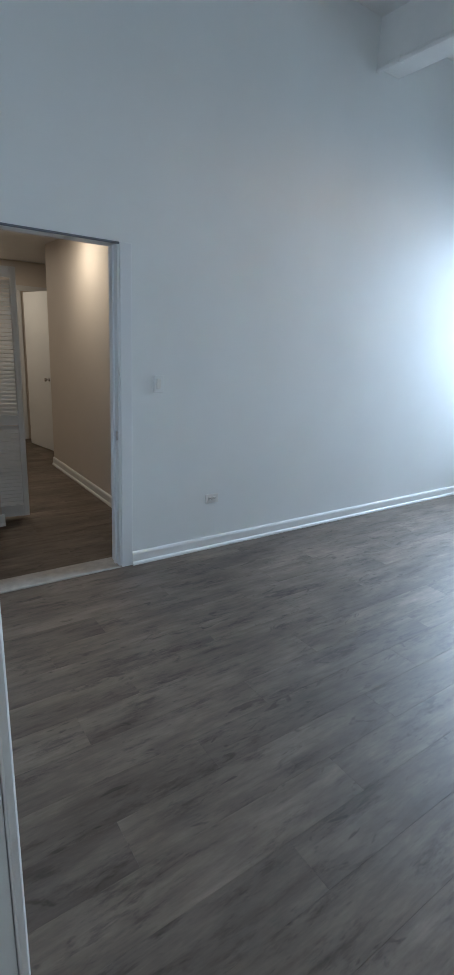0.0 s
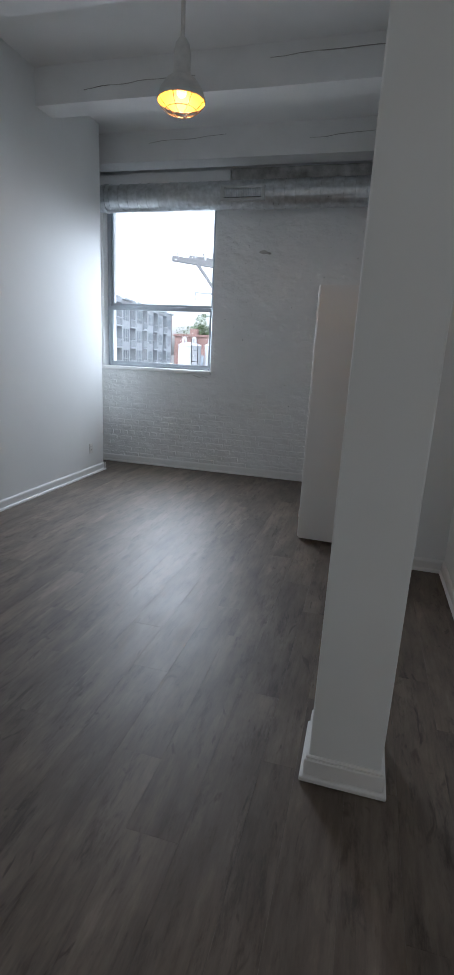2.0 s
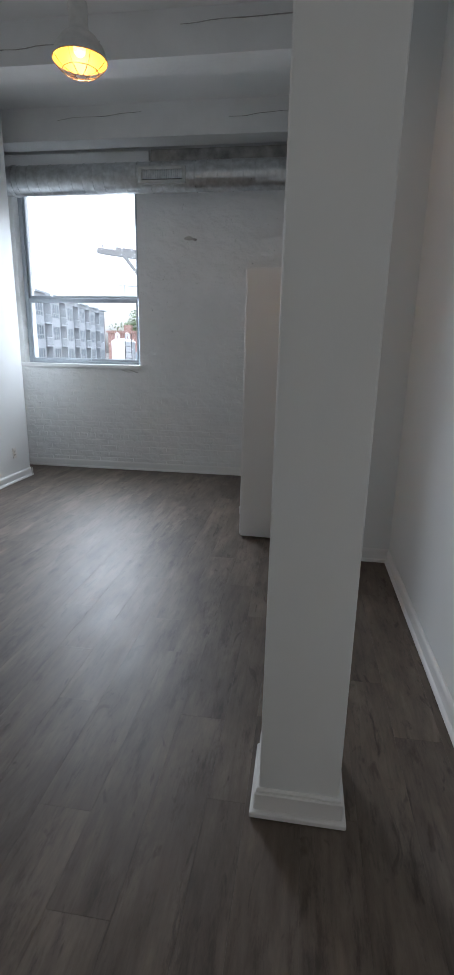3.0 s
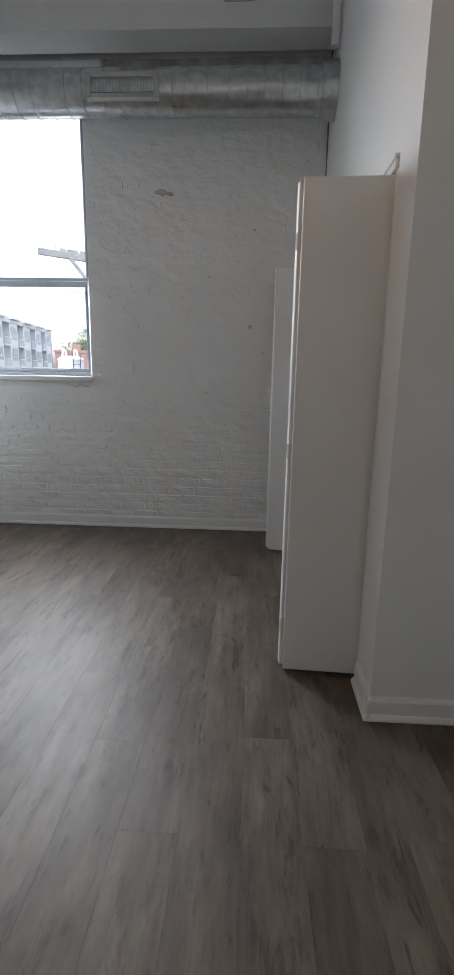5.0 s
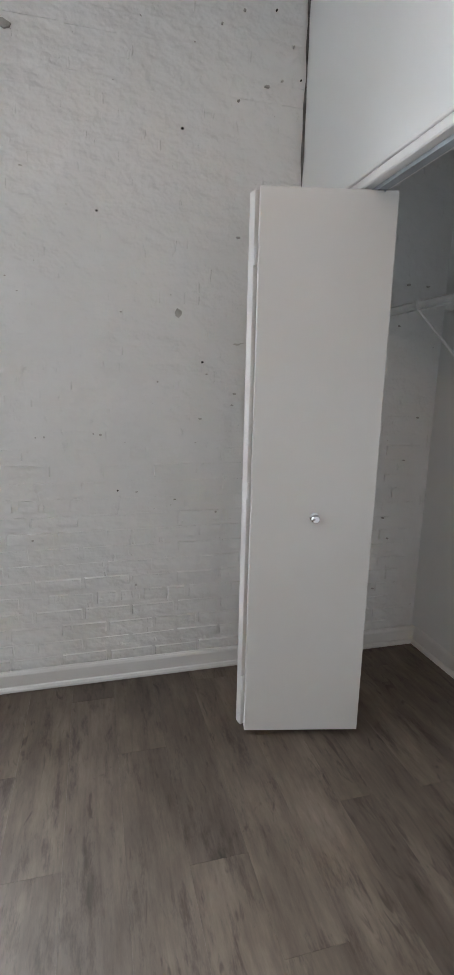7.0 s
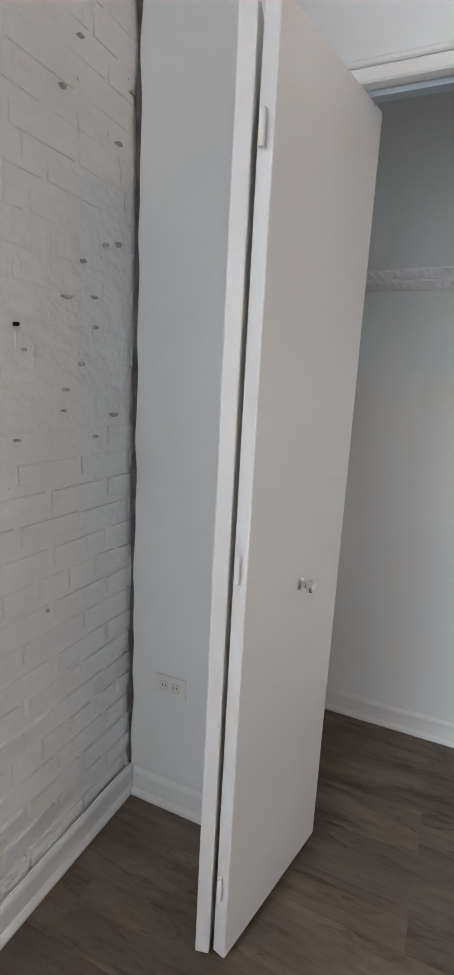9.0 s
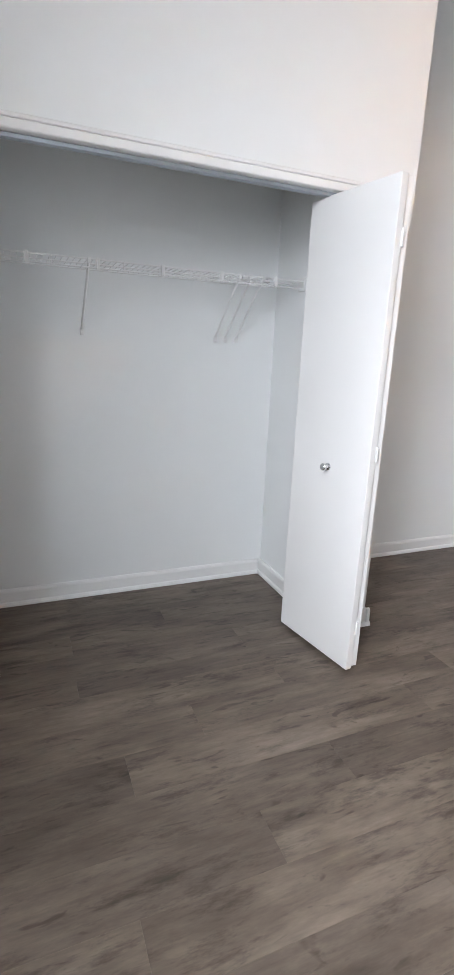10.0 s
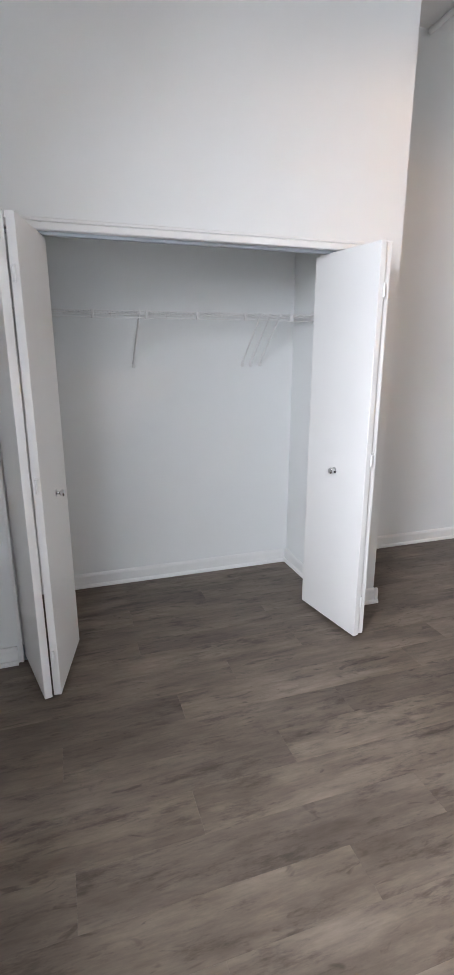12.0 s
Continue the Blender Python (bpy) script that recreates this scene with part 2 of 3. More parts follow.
bm = bmesh.new()
box(bm, 2.20, -0.243, 0, 2.262, -0.223, 2.1, 0.004)
structure("trim_partition", bm, TRIM, "white painted corner trim", "trim")

# brick wall backing, with the window opening through it
bm = bmesh.new()
K = BY + 0.0036
# the paint fills the joints more and more with height
for z0, z1, depth in ((0, 0.85, 0.0085), (0.85, 1.143, 0.0072), (1.143, WZ0, 0.006)):
    box(bm, -0.44, BY + depth, z0, RX + T, BY + 0.34, z1)
for z0, z1, depth in ((WZ0, 1.51, 0.006), (1.51, 1.804, 0.0048), (1.804, CEIL, 0.0036)):
    box(bm, -0.44, BY + depth, z0, WX0, BY + 0.34, z1)
    box(bm, WX1, BY + depth, z0, RX + T, BY + 0.34, z1)
box(bm, WX0, K, WZ1, WX1, BY + 0.34, CEIL)
brick_wall = structure("wall_north", bm, BRICKP, "old brick wall under thick chipped white paint", "brick wall")

# closet block
bm = bmesh.new()
box(bm, CX, 3.595, 0, CX + 0.11, OPEN0, CEIL)
box(bm, CX, OPEN0, 2.055, CX + 0.11, OPEN1, CEIL)
box(bm, CX, OPEN1, 0, CX + 0.11, BY - 0.006, CEIL)
box(bm, CX + 0.11, 3.595, 0, RX, 3.835, CEIL)
structure("wall_closet", bm, WALL, "white painted closet wall with a wide opening", "wall")
bm = bmesh.new()
box(bm, CX + 0.11, 3.835, 2.45, RX, BY - 0.002, 2.55)
structure("ceiling_closet", bm, WALL, "white closet ceiling", "ceiling")

bm = bmesh.new()
box(bm, -0.44, SOUTH - T, CEIL, RX + T, BY + 0.34, CEIL + 0.2)
structure("ceiling", bm, CEILING, "white painted loft ceiling", "ceiling")
bm = bmesh.new()
box(bm, -6.2, SOUTH - T, -0.25, RX + T, BY + 0.34, -0.004)
structure("floor_base", bm, GROUT, "dark underlay below the planks", "floor")


def beam(y, z, w):
    """A rough timber with drying cracks."""
    b = bmesh.new()
    box(b, 0, 0, 0, 1, 1, 1)
    bmesh.ops.subdivide_edges(b, edges=[e for e in b.edges if abs(e.verts[0].co.x - e.verts[1].co.x) > 0.5], cuts=30)
    x0, x1 = -0.32, RX
    for v in b.verts:
        px = x0 + v.co.x * (x1 - x0)
        n = noise.noise((px * 1.4, y + v.co.y, v.co.z * 3)) * 0.008
        v.co = Vector((px, y + v.co.y * w + n, z + v.co.z * (CEIL - z) + (n if v.co.z < 0.5 else 0)))
    ob = structure("beam", b, BEAM, "white painted timber ceiling beam with drying cracks", "beam")
    for k in range(2):
        c = bmesh.new()
        px, pz = 0.4 + k * 1.5 + random.uniform(-0.3, 0.5), z + random.uniform(0.08, 0.2)
        ln, prev = random.uniform(0.7, 1.4), None
        for i in range(13):
            f = i / 12
            h = 0.0014 * math.sin(f * math.pi) + 0.0004
            x, zz = px + ln * f, pz + 0.035 * f + 0.012 * noise.noise((px + f * 5, y, 1))
            yy = y - 0.009
            pair = (c.verts.new((x, yy, zz - h)), c.verts.new((x, yy, zz + h)), c.verts.new((x, yy + 0.02, zz)))
            if prev:
                for q in range(3):
                    c.faces.new((prev[q], pair[q], pair[(q + 1) % 3], prev[(q + 1) % 3]))
            prev = pair
        part("crack", c, OLD, ob, "dark drying crack")
    return ob


for by, bz, bw in ((-1.19, 3.5, 0.25), (0.19, 3.5, 0.25), (1.57, 3.5, 0.25), (2.95, 3.5, 0.25), (4.33, 3.51, 0.25), (5.68, 3.5, 0.24)):
    beam(by, bz, bw)


# ---- window ----
def window():
    w = thing("window_1", ((WX0 + WX1) / 2, BY + 0.13, WZ0), "grey aluminium single-hung window in the painted brick wall", "window", kind="structure")
    m = w.matrix_world.inverted()

    def piece(name, boxes, material, parent=w, bev=0.004):
        b = bmesh.new()
        for q in boxes:
            box(b, *q, bevel=bev)
        b.transform(m)
        return part(name, b, material, parent)

    y0, y1 = BY + 0.11, BY + 0.18
    f = 0.045
    piece("window_frame", [(WX0, y0, WZ0, WX0 + f, y1, WZ1), (WX1 - f + 0.01, y0, WZ0, WX1 + 0.01, y1, WZ1),
                           (WX0 + f, y0, WZ0, WX1 - f, y1, WZ0 + 0.03), (WX0 + f, y0, WZ1 - f, WX1 - f, y1, WZ1)], ALU)
    zr = 2.0
    upper = piece("sash", [(WX0 + f, y0 + 0.03, zr - 0.01, WX1 - f, y1 - 0.012, zr + 0.05), (WX0 + f, y0 + 0.03, zr + 0.05, WX0 + f + 0.02, y1 - 0.012, WZ1 - f),
                            (WX1 - f - 0.02, y0 + 0.03, zr + 0.05, WX1 - f, y1 - 0.012, WZ1 - f)], ALU)
    lower = piece("sash", [(WX0 + f, y0 + 0.002, zr - 0.03, WX1 - f, y0 + 0.03, zr + 0.02), (WX0 + f, y0 + 0.002, WZ0 + 0.03, WX1 - f, y0 + 0.03, WZ0 + 0.06),
                           (WX0 + f, y0 + 0.002, WZ0 + 0.06, WX0 + f + 0.025, y0 + 0.03, zr - 0.03), (WX1 - f - 0.025, y0 + 0.002, WZ0 + 0.06, WX1 - f, y0 + 0.03, zr - 0.03)], ALU)
    piece("latch", [(0.42, y0 - 0.012, WZ0 + 0.035, 0.54, y0 + 0.001, WZ0 + 0.05)], ALU, lower, 0.002)
    for ob, q in ((upper, (WX0 + f + 0.02, y0 + 0.042, zr + 0.05, WX1 - f - 0.02, y0 + 0.046, WZ1 - f)), (lower, (WX0 + f + 0.025, y0 + 0.014, WZ0 + 0.06, WX1 - f - 0.025, y0 + 0.018, zr - 0.03))):
        p = piece("pane", [q], GLASS, ob, 0)
        p.visible_shadow = False
    piece("window_sill", [(WX0 - 0.04, BY - 0.035, WZ0 - 0.045, WX1 + 0.012, y0, WZ0 - 0.002)], TRIM, w, 0.006)


window()


# ---- baseboards ----
def baseboard(name, x0, y0, x1, y1, nx, ny, h=0.095):
    """A board with a rounded top and a shoe at its foot; (nx, ny) points into the room."""
    b = bmesh.new()
    prof = [(0, 0), (0.026, 0), (0.026, 0.010), (0.021, 0.020), (0.014, 0.024), (0.014, h - 0.018), (0.011, h - 0.008), (0.006, h), (0, h)]
    ends = []
    for x, y in ((x0, y0), (x1, y1)):
        ends.append([b.verts.new((x + nx * d, y + ny * d, z + 0.001)) for d, z in prof])
    n = len(prof)
    for k in range(n):
        b.faces.new((ends[0][k], ends[0][(k + 1) % n], ends[1][(k + 1) % n], ends[1][k]))
    b.faces.new(ends[0])
    b.faces.new(ends[1])
    return structure(name, b, TRIM, "white painted baseboard with shoe moulding", "baseboard")


G = 0.001
baseboard("baseboard_west", LX + G, DOOR1 + 0.075, LX + G, LEFT_END, 1, 0)
baseboard("baseboard_west_end", LX + 0.027, LEFT_END + G, -0.3, LEFT_END + G, 0, 1)
baseboard("baseboard_north", -0.32, BY - 0.008, CX, BY - 0.008, 0, -1)
baseboard("baseboard_closet_far", CX - G, OPEN1 + 0.012, CX - G, BY - 0.034, -1, 0)
baseboard("baseboard_closet_near", CX - G, 3.595 - 0.026, CX - G, OPEN0 - 0.012, -1, 0)
baseboard("baseboard_closet_side", CX - 0.026, 3.595 - G, RX, 3.595 - G, 0, -1)
baseboard("baseboard_east", RX - G, SOUTH, RX - G, 3.568, -1, 0)
baseboard("baseboard_inner_back", RX - G, 3.862, RX - G, BY - 0.034, -1, 0)
baseboard("baseboard_inner_side", CX + 0.112, 3.835 + G, RX, 3.835 + G, 0, 1)
baseboard("baseboard_inner_north", CX + 0.112, BY - 0.008, RX, BY - 0.008, 0, -1)

# closet opening: header track and jambs
bm = bmesh.new()
box(bm, CX - 0.012, OPEN0 - 0.01, 2.022, CX + 0.08, OPEN1 + 0.01, 2.054, 0.004)
box(bm, CX - 0.016, OPEN0 - 0.014, 2.054, CX + 0.001, OPEN1 + 0.014, 2.068, 0.003)
structure("trim_header", bm, TRIM, "white painted closet header with a door track", "trim")
bm = bmesh.new()
box(bm, CX + 0.02, OPEN0 + 0.02, 2.008, CX + 0.05, OPEN1 - 0.02, 2.021)
structure("trim_track", bm, ALU, "grey metal sliding-door track", "trim")
for y0, y1 in ((OPEN0 - 0.001, OPEN0 + 0.012), (OPEN1 - 0.012, OPEN1 + 0.001)):
    bm = bmesh.new()
    box(bm, CX - 0.004, y0, 0, CX + 0.112, y1, 2.021, 0.003)
    structure("trim_jamb", bm, TRIM, "white painted closet jamb", "trim")


# doorway casing and threshold
def casing(x, s):
    for y0, y1 in ((DOOR0 - 0.075, DOOR0 + 0.004), (DOOR1 - 0.004, DOOR1 + 0.075)):
        b = bmesh.new()
        box(b, min(x, x + s * 0.011), y0, 0, max(x, x + s * 0.011), y1, DOOR_H - 0.004, 0.004, seg=2)
        structure("trim_doorway", b, FRAMEP, "flat white painted door casing", "trim")
    # thin dark strip whose colour stands for the shadow gap under the head
    b = bmesh.new()
    box(b, min(x, x + s * 0.006), DOOR0, DOOR_H - 0.018, max(x, x + s * 0.006), DOOR1 + 0.004, DOOR_H - 0.005, 0.002)
    structure("trim_head_shade", b, HEAD_SHADE, "dark grey strip painted as the shadow gap along the doorway's head", "trim")


casing(LX + G, 1)
casing(-T - G, -1)
bm = bmesh.new()
box(bm, -T - 0.004, DOOR1 - 0.018, 0, LX + 0.004, DOOR1 + 0.001, DOOR_H - 0.018)
box(bm, -T - 0.004, DOOR0 - 0.001, 0, LX + 0.004, DOOR0 + 0.018, DOOR_H - 0.018)
box(bm, -T - 0.004, DOOR0, DOOR_H - 0.018, LX + 0.004, DOOR1, DOOR_H + 0.001)
box(bm, -0.075, DOOR1 - 0.03, 0, -0.045, DOOR1 - 0.017, DOOR_H - 0.02, 0.002)
structure("trim_door_jamb", bm, FRAMEP, "white painted door jamb with a stop", "trim")
bm = bmesh.new()
box(bm, -0.165, DOOR0, -0.004, 0.012, DOOR1, 0.012, 0.006)
structure("threshold", bm, SADDLE, "worn pale grey stone threshold", "threshold")
s = thing("strike_plate", (-0.02, DOOR1 - 0.018, 0.92), "small chrome strike plate on the door jamb", "strike plate")
bm = bmesh.new()
box(bm, -0.02, -0.003, -0.03, 0.026, 0, 0.03, 0.001)
box(bm, 0.02, -0.008, -0.018, 0.03, -0.002, 0.018, 0.002)
part("plate", bm, CHROME, s)


# ---- column ----
def column():
    c = thing("column", (3.168, 1.518, 0), "square white painted column with a baseboard foot", "column", kind="structure")
    b = bmesh.new()
    box(b, -0.125, -0.125, 0, 0.125, 0.125, CEIL - 0.002, 0.006, seg=2)
    part("shaft", b, WALL, c)
    b = bmesh.new()
    for d, h0, h1 in ((0.152, 0.001, 0.022), (0.14, 0.022, 0.088), (0.135, 0.088, 0.1)):
        box(b, -d, -d, h0, d, d, h1, 0.004)
    part("foot", b, TRIM, c, "white baseboard foot")


column()


# ---- bifold closet doors ----
def leaf(name, a, b_, parent, flip):
    """One flush leaf from a to b_ (plan points); its thickness goes to the side flip."""
    a, b_ = Vector((*a, 0)), Vector((*b_, 0))
    d = b_ - a
    m = Matrix.Translation(a) @ Matrix.Rotation(math.atan2(d.y, d.x), 4, "Z")
    b = bmesh.new()
    t = 0.034 * flip
    box(b, 0, min(0, t), 0.018, d.length, max(0, t), 2.010, 0.003, seg=2)
    b.transform(parent.matrix_world.inverted() @ m)
    ob = part(name, b, DOORP, parent)
    return ob, m, t


def knob(parent_leaf, root, m, s, side, z=0.905):
    b = bmesh.new()
    prof = [(0.0, 0), (0.017, 0), (0.017, 0.003), (0.008, 0.006), (0.007, 0.016), (0.012, 0.020), (0.0165, 0.026), (0.0165, 0.032), (0.012, 0.037), (0.0, 0.038)]
    lathe(b, prof, 24)
    b.transform(root.matrix_world.inverted() @ m @ Matrix.Translation((s, 0, z)) @ Matrix.Rotation(radians(90 if side < 0 else -90), 4, "X"))
    part("knob", b, CHROME, parent_leaf, "small round chrome knob", True)


def bifold(label, tip_k, end_k, tip_p, end_p, flip_k, flip_p, knob_side):
    root = thing("bifold_door", (*end_p, 0), label, "closet door", "closet doors")
    k, m, t = leaf("leaf", tip_k, end_k, root, flip_k)
    knob(k, root, m, 0.235, knob_side)
    p, m2, t2 = leaf("leaf", tip_p, end_p, root, flip_p)
    for z in (0.22, 1.0, 1.80):
        b = bmesh.new()
        c = (Vector((*tip_k, 0)) + Vector((*tip_p, 0))) / 2
        rod(b, (c.x - 0.004, c.y, z - 0.03), (c.x - 0.004, c.y, z + 0.03), 0.006)
        b.transform(root.matrix_world.inverted())
        part("hinge", b, TRIM, root)
    for e, r in ((end_k, 0.05), (end_p, 0.03)):
        b = bmesh.new()
        c, q = Vector((*e, 0)), Vector((*tip_p, 0))
        w = c + (q - c).normalized() * r
        rod(b, (w.x, w.y, 2.002), (w.x, w.y, 2.012), 0.005)
        b.transform(root.matrix_world.inverted())
        part("pivot", b, ALU, root)
    jamb_y = OPEN1 - 0.012 if end_p[1] > 5 else OPEN0 + 0.012
    s = -1 if end_p[1] > 5 else 1
    b = bmesh.new()
    box(b, CX + 0.012, min(jamb_y, jamb_y + s * 0.085), 0.001, CX + 0.044, max(jamb_y, jamb_y + s * 0.085), 0.006, 0.001)
    box(b, CX + 0.012, min(jamb_y, jamb_y + s * 0.004), 0.001, CX + 0.044, max(jamb_y, jamb_y + s * 0.004), 0.075, 0.001)
    rod(b, (CX + 0.028, jamb_y + s * 0.03, 0.004), (CX + 0.028, jamb_y + s * 0.03, 0.03), 0.009, 12)
    b.transform(root.matrix_world.inverted())
    part("floor_bracket", b, ALU, root, "small metal pivot bracket")
    b = bmesh.new()
    w = Vector((*end_p, 0)) + (Vector((*tip_p, 0)) - Vector((*end_p, 0))).normalized() * 0.03
    rod(b, (w.x, w.y, 0.0), (w.x, w.y, 0.02), 0.006)
    b.transform(root.matrix_world.inverted())
    part("pivot", b, ALU, root)
    return root


bifold("white flush bifold closet door folded open beside the brick wall", (2.648, 5.470), (3.095, 5.372), (2.642, 5.508), (3.05, 5.612), 1, 1, -1)
bifold("white flush bifold closet door folded open beside the outer corner", (2.658, 3.946), (3.135, 4.022), (2.676, 3.876), (3.11, 3.856), -1, 1, 1)


# ---- closet shelf ----
def shelf():
    s = thing("wire_shelf", (RX - 0.16, 4.9, 1.74), "white vinyl-coated wire closet shelf", "wire shelf")
    inv = s.matrix_world.inverted()
    x0, x1, y0, y1, z = 3.46, RX - 0.006, 3.85, BY - 0.03, 1.74

    def run(name, rods, r):
        b = bmesh.new()
        for p, q in rods:
            rod(b, p, q, r, 6)
        b.transform(inv)
        return part(name, b, WIRE, s)

    for x, zz in ((x0, z), (x0 - 0.004, z - 0.035), (x0 + 0.11, z - 0.004), (x1, z)):
        run("rail", [((x, y0, zz), (x, y1, zz))], 0.0032)
    n = int((y1 - y0) / 0.026)
    tagged(run("cross_wire", [((x0, y0 + k * 0.026, z + 0.004), (x1, y0 + k * 0.026, z + 0.004)) for k in range(n)]
        + [((x0 - 0.004, y0 + k * 0.305, z), (x0 - 0.004, y0 + k * 0.305, z - 0.035)) for k in range(7)], 0.0017), kind="stuff")
    for k in range(7):
        b = bmesh.new()
        box(b, x0 - 0.012, y0 + 0.15 + k * 0.29, z - 0.04, x0 + 0.004, y0 + 0.165 + k * 0.29, z + 0.006, 0.002)
        b.transform(inv)
        part("clip", b, WIRE, s)
    for y in (5.78, 4.915, 4.20, 4.14, 4.075):
        b = bmesh.new()
        rod(b, (x0 + 0.003, y, z - 0.008), (x1 - 0.006, y + 0.004, 1.455), 0.006, 8)
        box(b, x1 - 0.012, y - 0.008, 1.43, x1 - 0.001, y + 0.012, 1.465, 0.003)
        box(b, x0 - 0.006, y - 0.007, z - 0.016, x0 + 0.012, y + 0.007, z + 0.006, 0.002)
        b.transform(inv)
        part("bracket", b, WIRE, s, "diagonal support bracket")
    for y in (y0 - 0.008, y1 + 0.008):
        b = bmesh.new()
        box(b, x0 - 0.02, y - 0.008, z - 0.045, x0 + 0.05, y + 0.008, z + 0.02, 0.003)
        b.transform(inv)
        part("end_bracket", b, WIRE, s)


shelf()


# ---- outlets and switch ----
def outlet(where, turn, label, sideways=False):
    o = thing("wall_outlet", where, label, "outlet", "wall outlets", turn=turn)
    w, h = (0.057, 0.035) if sideways else (0.035, 0.057)
    b = bmesh.new()
    box(b, -w, -0.006, -h, w, -0.0005, h, 0.003, seg=2)
    part("plate", b, PLATE, o)
    for k in (-1, 1):
        c = (k * 0.02, 0) if sideways else (0, k * 0.02)
        b = bmesh.new()
        box(b, c[0] - 0.014, -0.009, c[1] - 0.014, c[0] + 0.014, -0.0055, c[1] + 0.014, 0.004, seg=2)
        f = part("socket", b, PLATE, o)
        # black bars on the socket; their colour gives the shade of the slot holes
        for sx in (-0.005, 0.005):
            b = bmesh.new()
            box(b, c[0] + sx - 0.001, -0.0096, c[1] - 0.003, c[0] + sx + 0.001, -0.0088, c[1] + 0.006)
            part("slot", b, DARK, f)
    return o


outlet((LX, 1.675, 0.40), 90, "white sideways double outlet on the plaster wall", True)
outlet((LX, 5.15, 0.32), 90, "white double outlet near the wall's end")
outlet((CX, 5.84, 0.43), -90, "white sideways double outlet on the closet wall", True)
sw = thing("light_switch", (LX, 1.215, 1.25), "white light switch plate near the doorway", "light switch", turn=90)
bm = bmesh.new()
box(bm, -0.035, -0.006, -0.057, 0.035, -0.0005, 0.057, 0.003, seg=2)
part("plate", bm, WALL, sw)
bm = bmesh.new()
box(bm, -0.016, -0.010, -0.033, 0.016, -0.0055, 0.033, 0.003)
part("rocker", bm, PLATE, sw)


# ---- duct ----
def duct():
    cy, cz, r = 5.70, 3.145, 0.14
    d = thing("air_duct", (1.4, cy, cz), "round galvanised spiral air duct along the brick wall", "air duct")
    inv = d.matrix_world.inverted()
    turn = Matrix.Translation((0, cy, cz)) @ Matrix.Rotation(radians(90), 4, "Y")

    def ring(name, profile, material, label=""):
        b = bmesh.new()
        lathe(b, profile, 48, turn)
        b.transform(inv)
        part(name, b, material, d, label, True)

    x = -0.31
    for k in range(4):
        ln = 0.83
        prof = [(r, x)]
        q = x
        while q < x + ln - 0.1:
            q += 0.115
            prof += [(r, q - 0.004), (r + 0.004, q - 0.002), (r + 0.004, q + 0.002), (r, q + 0.004)]
        prof.append((r, x + ln))
        ring("duct_section", prof, ZINC)
        x += ln
    ring("collar", [(r + 0.002, 2.9), (r + 0.012, 2.902), (r + 0.012, 2.93), (r + 0.03, 2.985), (r + 0.03, 2.999), (r, 2.999)], ZINC, "flared end collar")
    ring("collar", [(r + 0.002, -0.05), (r + 0.01, -0.048), (r + 0.01, -0.02), (r + 0.002, -0.018)], ZINC)
    v = bmesh.new()
    vx0, vx1, vz, vy = 1.36, 1.84, 3.125, cy - r - 0.012
    for q in ((vx0, vy, vz - 0.075, vx0 + 0.035, vy + 0.05, vz + 0.075), (vx1 - 0.035, vy, vz - 0.075, vx1, vy + 0.05, vz + 0.075),
              (vx0 + 0.035, vy, vz + 0.045, vx1 - 0.035, vy + 0.05, vz + 0.075), (vx0 + 0.035, vy, vz - 0.075, vx1 - 0.035, vy + 0.05, vz - 0.045)):
        box(v, *q, bevel=0.003)
    v.transform(inv)
    g = part("grille", v, VENT, d, "grey louvred supply grille")
    # black sheet in place of the duct's shaded inside; there is no real hole
    b = bmesh.new()
    box(b, vx0 + 0.03, vy + 0.022, vz - 0.05, vx1 - 0.03, vy + 0.03, vz + 0.05)
    b.transform(inv)
    part("backing", b, DARK, g, "black sheet painted as the shade behind the slats")
    for k in range(22):
        b = bmesh.new()
        xx = vx0 + 0.045 + k * 0.0185
        box(b, xx, vy + 0.008, vz - 0.045, xx + 0.002, vy + 0.02, vz + 0.045)
        b.transform(inv)
        part("slat", b, ALU, g)


duct()
p = thing("conduit", (1.8, 2.955, 3.482), "white painted conduit along the beam", "conduit")
bm = bmesh.new()
rod(bm, (-1.79, 0, 0), (1.97, 0, 0), 0.018, 14)
part("pipe", bm, BEAM, p, "", True)
for x in (-1.6, -0.4, 0.8):
    bm = bmesh.new()
    box(bm, x - 0.012, -0.022, -0.021, x + 0.012, 0.022, 0.022, 0.003)
    part("clamp", bm, BEAM, p)
p = thing("riser_pipe", (2.9, 5.55, 3.3), "white painted pipe rising above the duct", "pipe")
bm = bmesh.new()
rod(bm, (0.06, 0.0, 0.02), (0.06, 0.0, 0.499), 0.028, 14)
part("pipe", bm, BEAM, p, "", True)
bm = bmesh.new()
box(bm, -0.318, BY - 0.05, 3.33, 1.35, BY + 0.004, 3.48, 0.006)
structure("trim_ledge", bm, BEAM, "white painted ledger board above the window", "trim")
bm = bmesh.new()
box(bm, 1.36, BY - 0.012, 3.32, CX, BY + 0.004, 3.499, 0.006)
bmesh.ops.subdivide_edges(bm, edges=bm.edges, cuts=6, use_grid_fill=True)
for v in bm.verts:
    if v.co.y < BY - 0.005:
        v.co.y += 0.014 * noise.noise(v.co * 9)
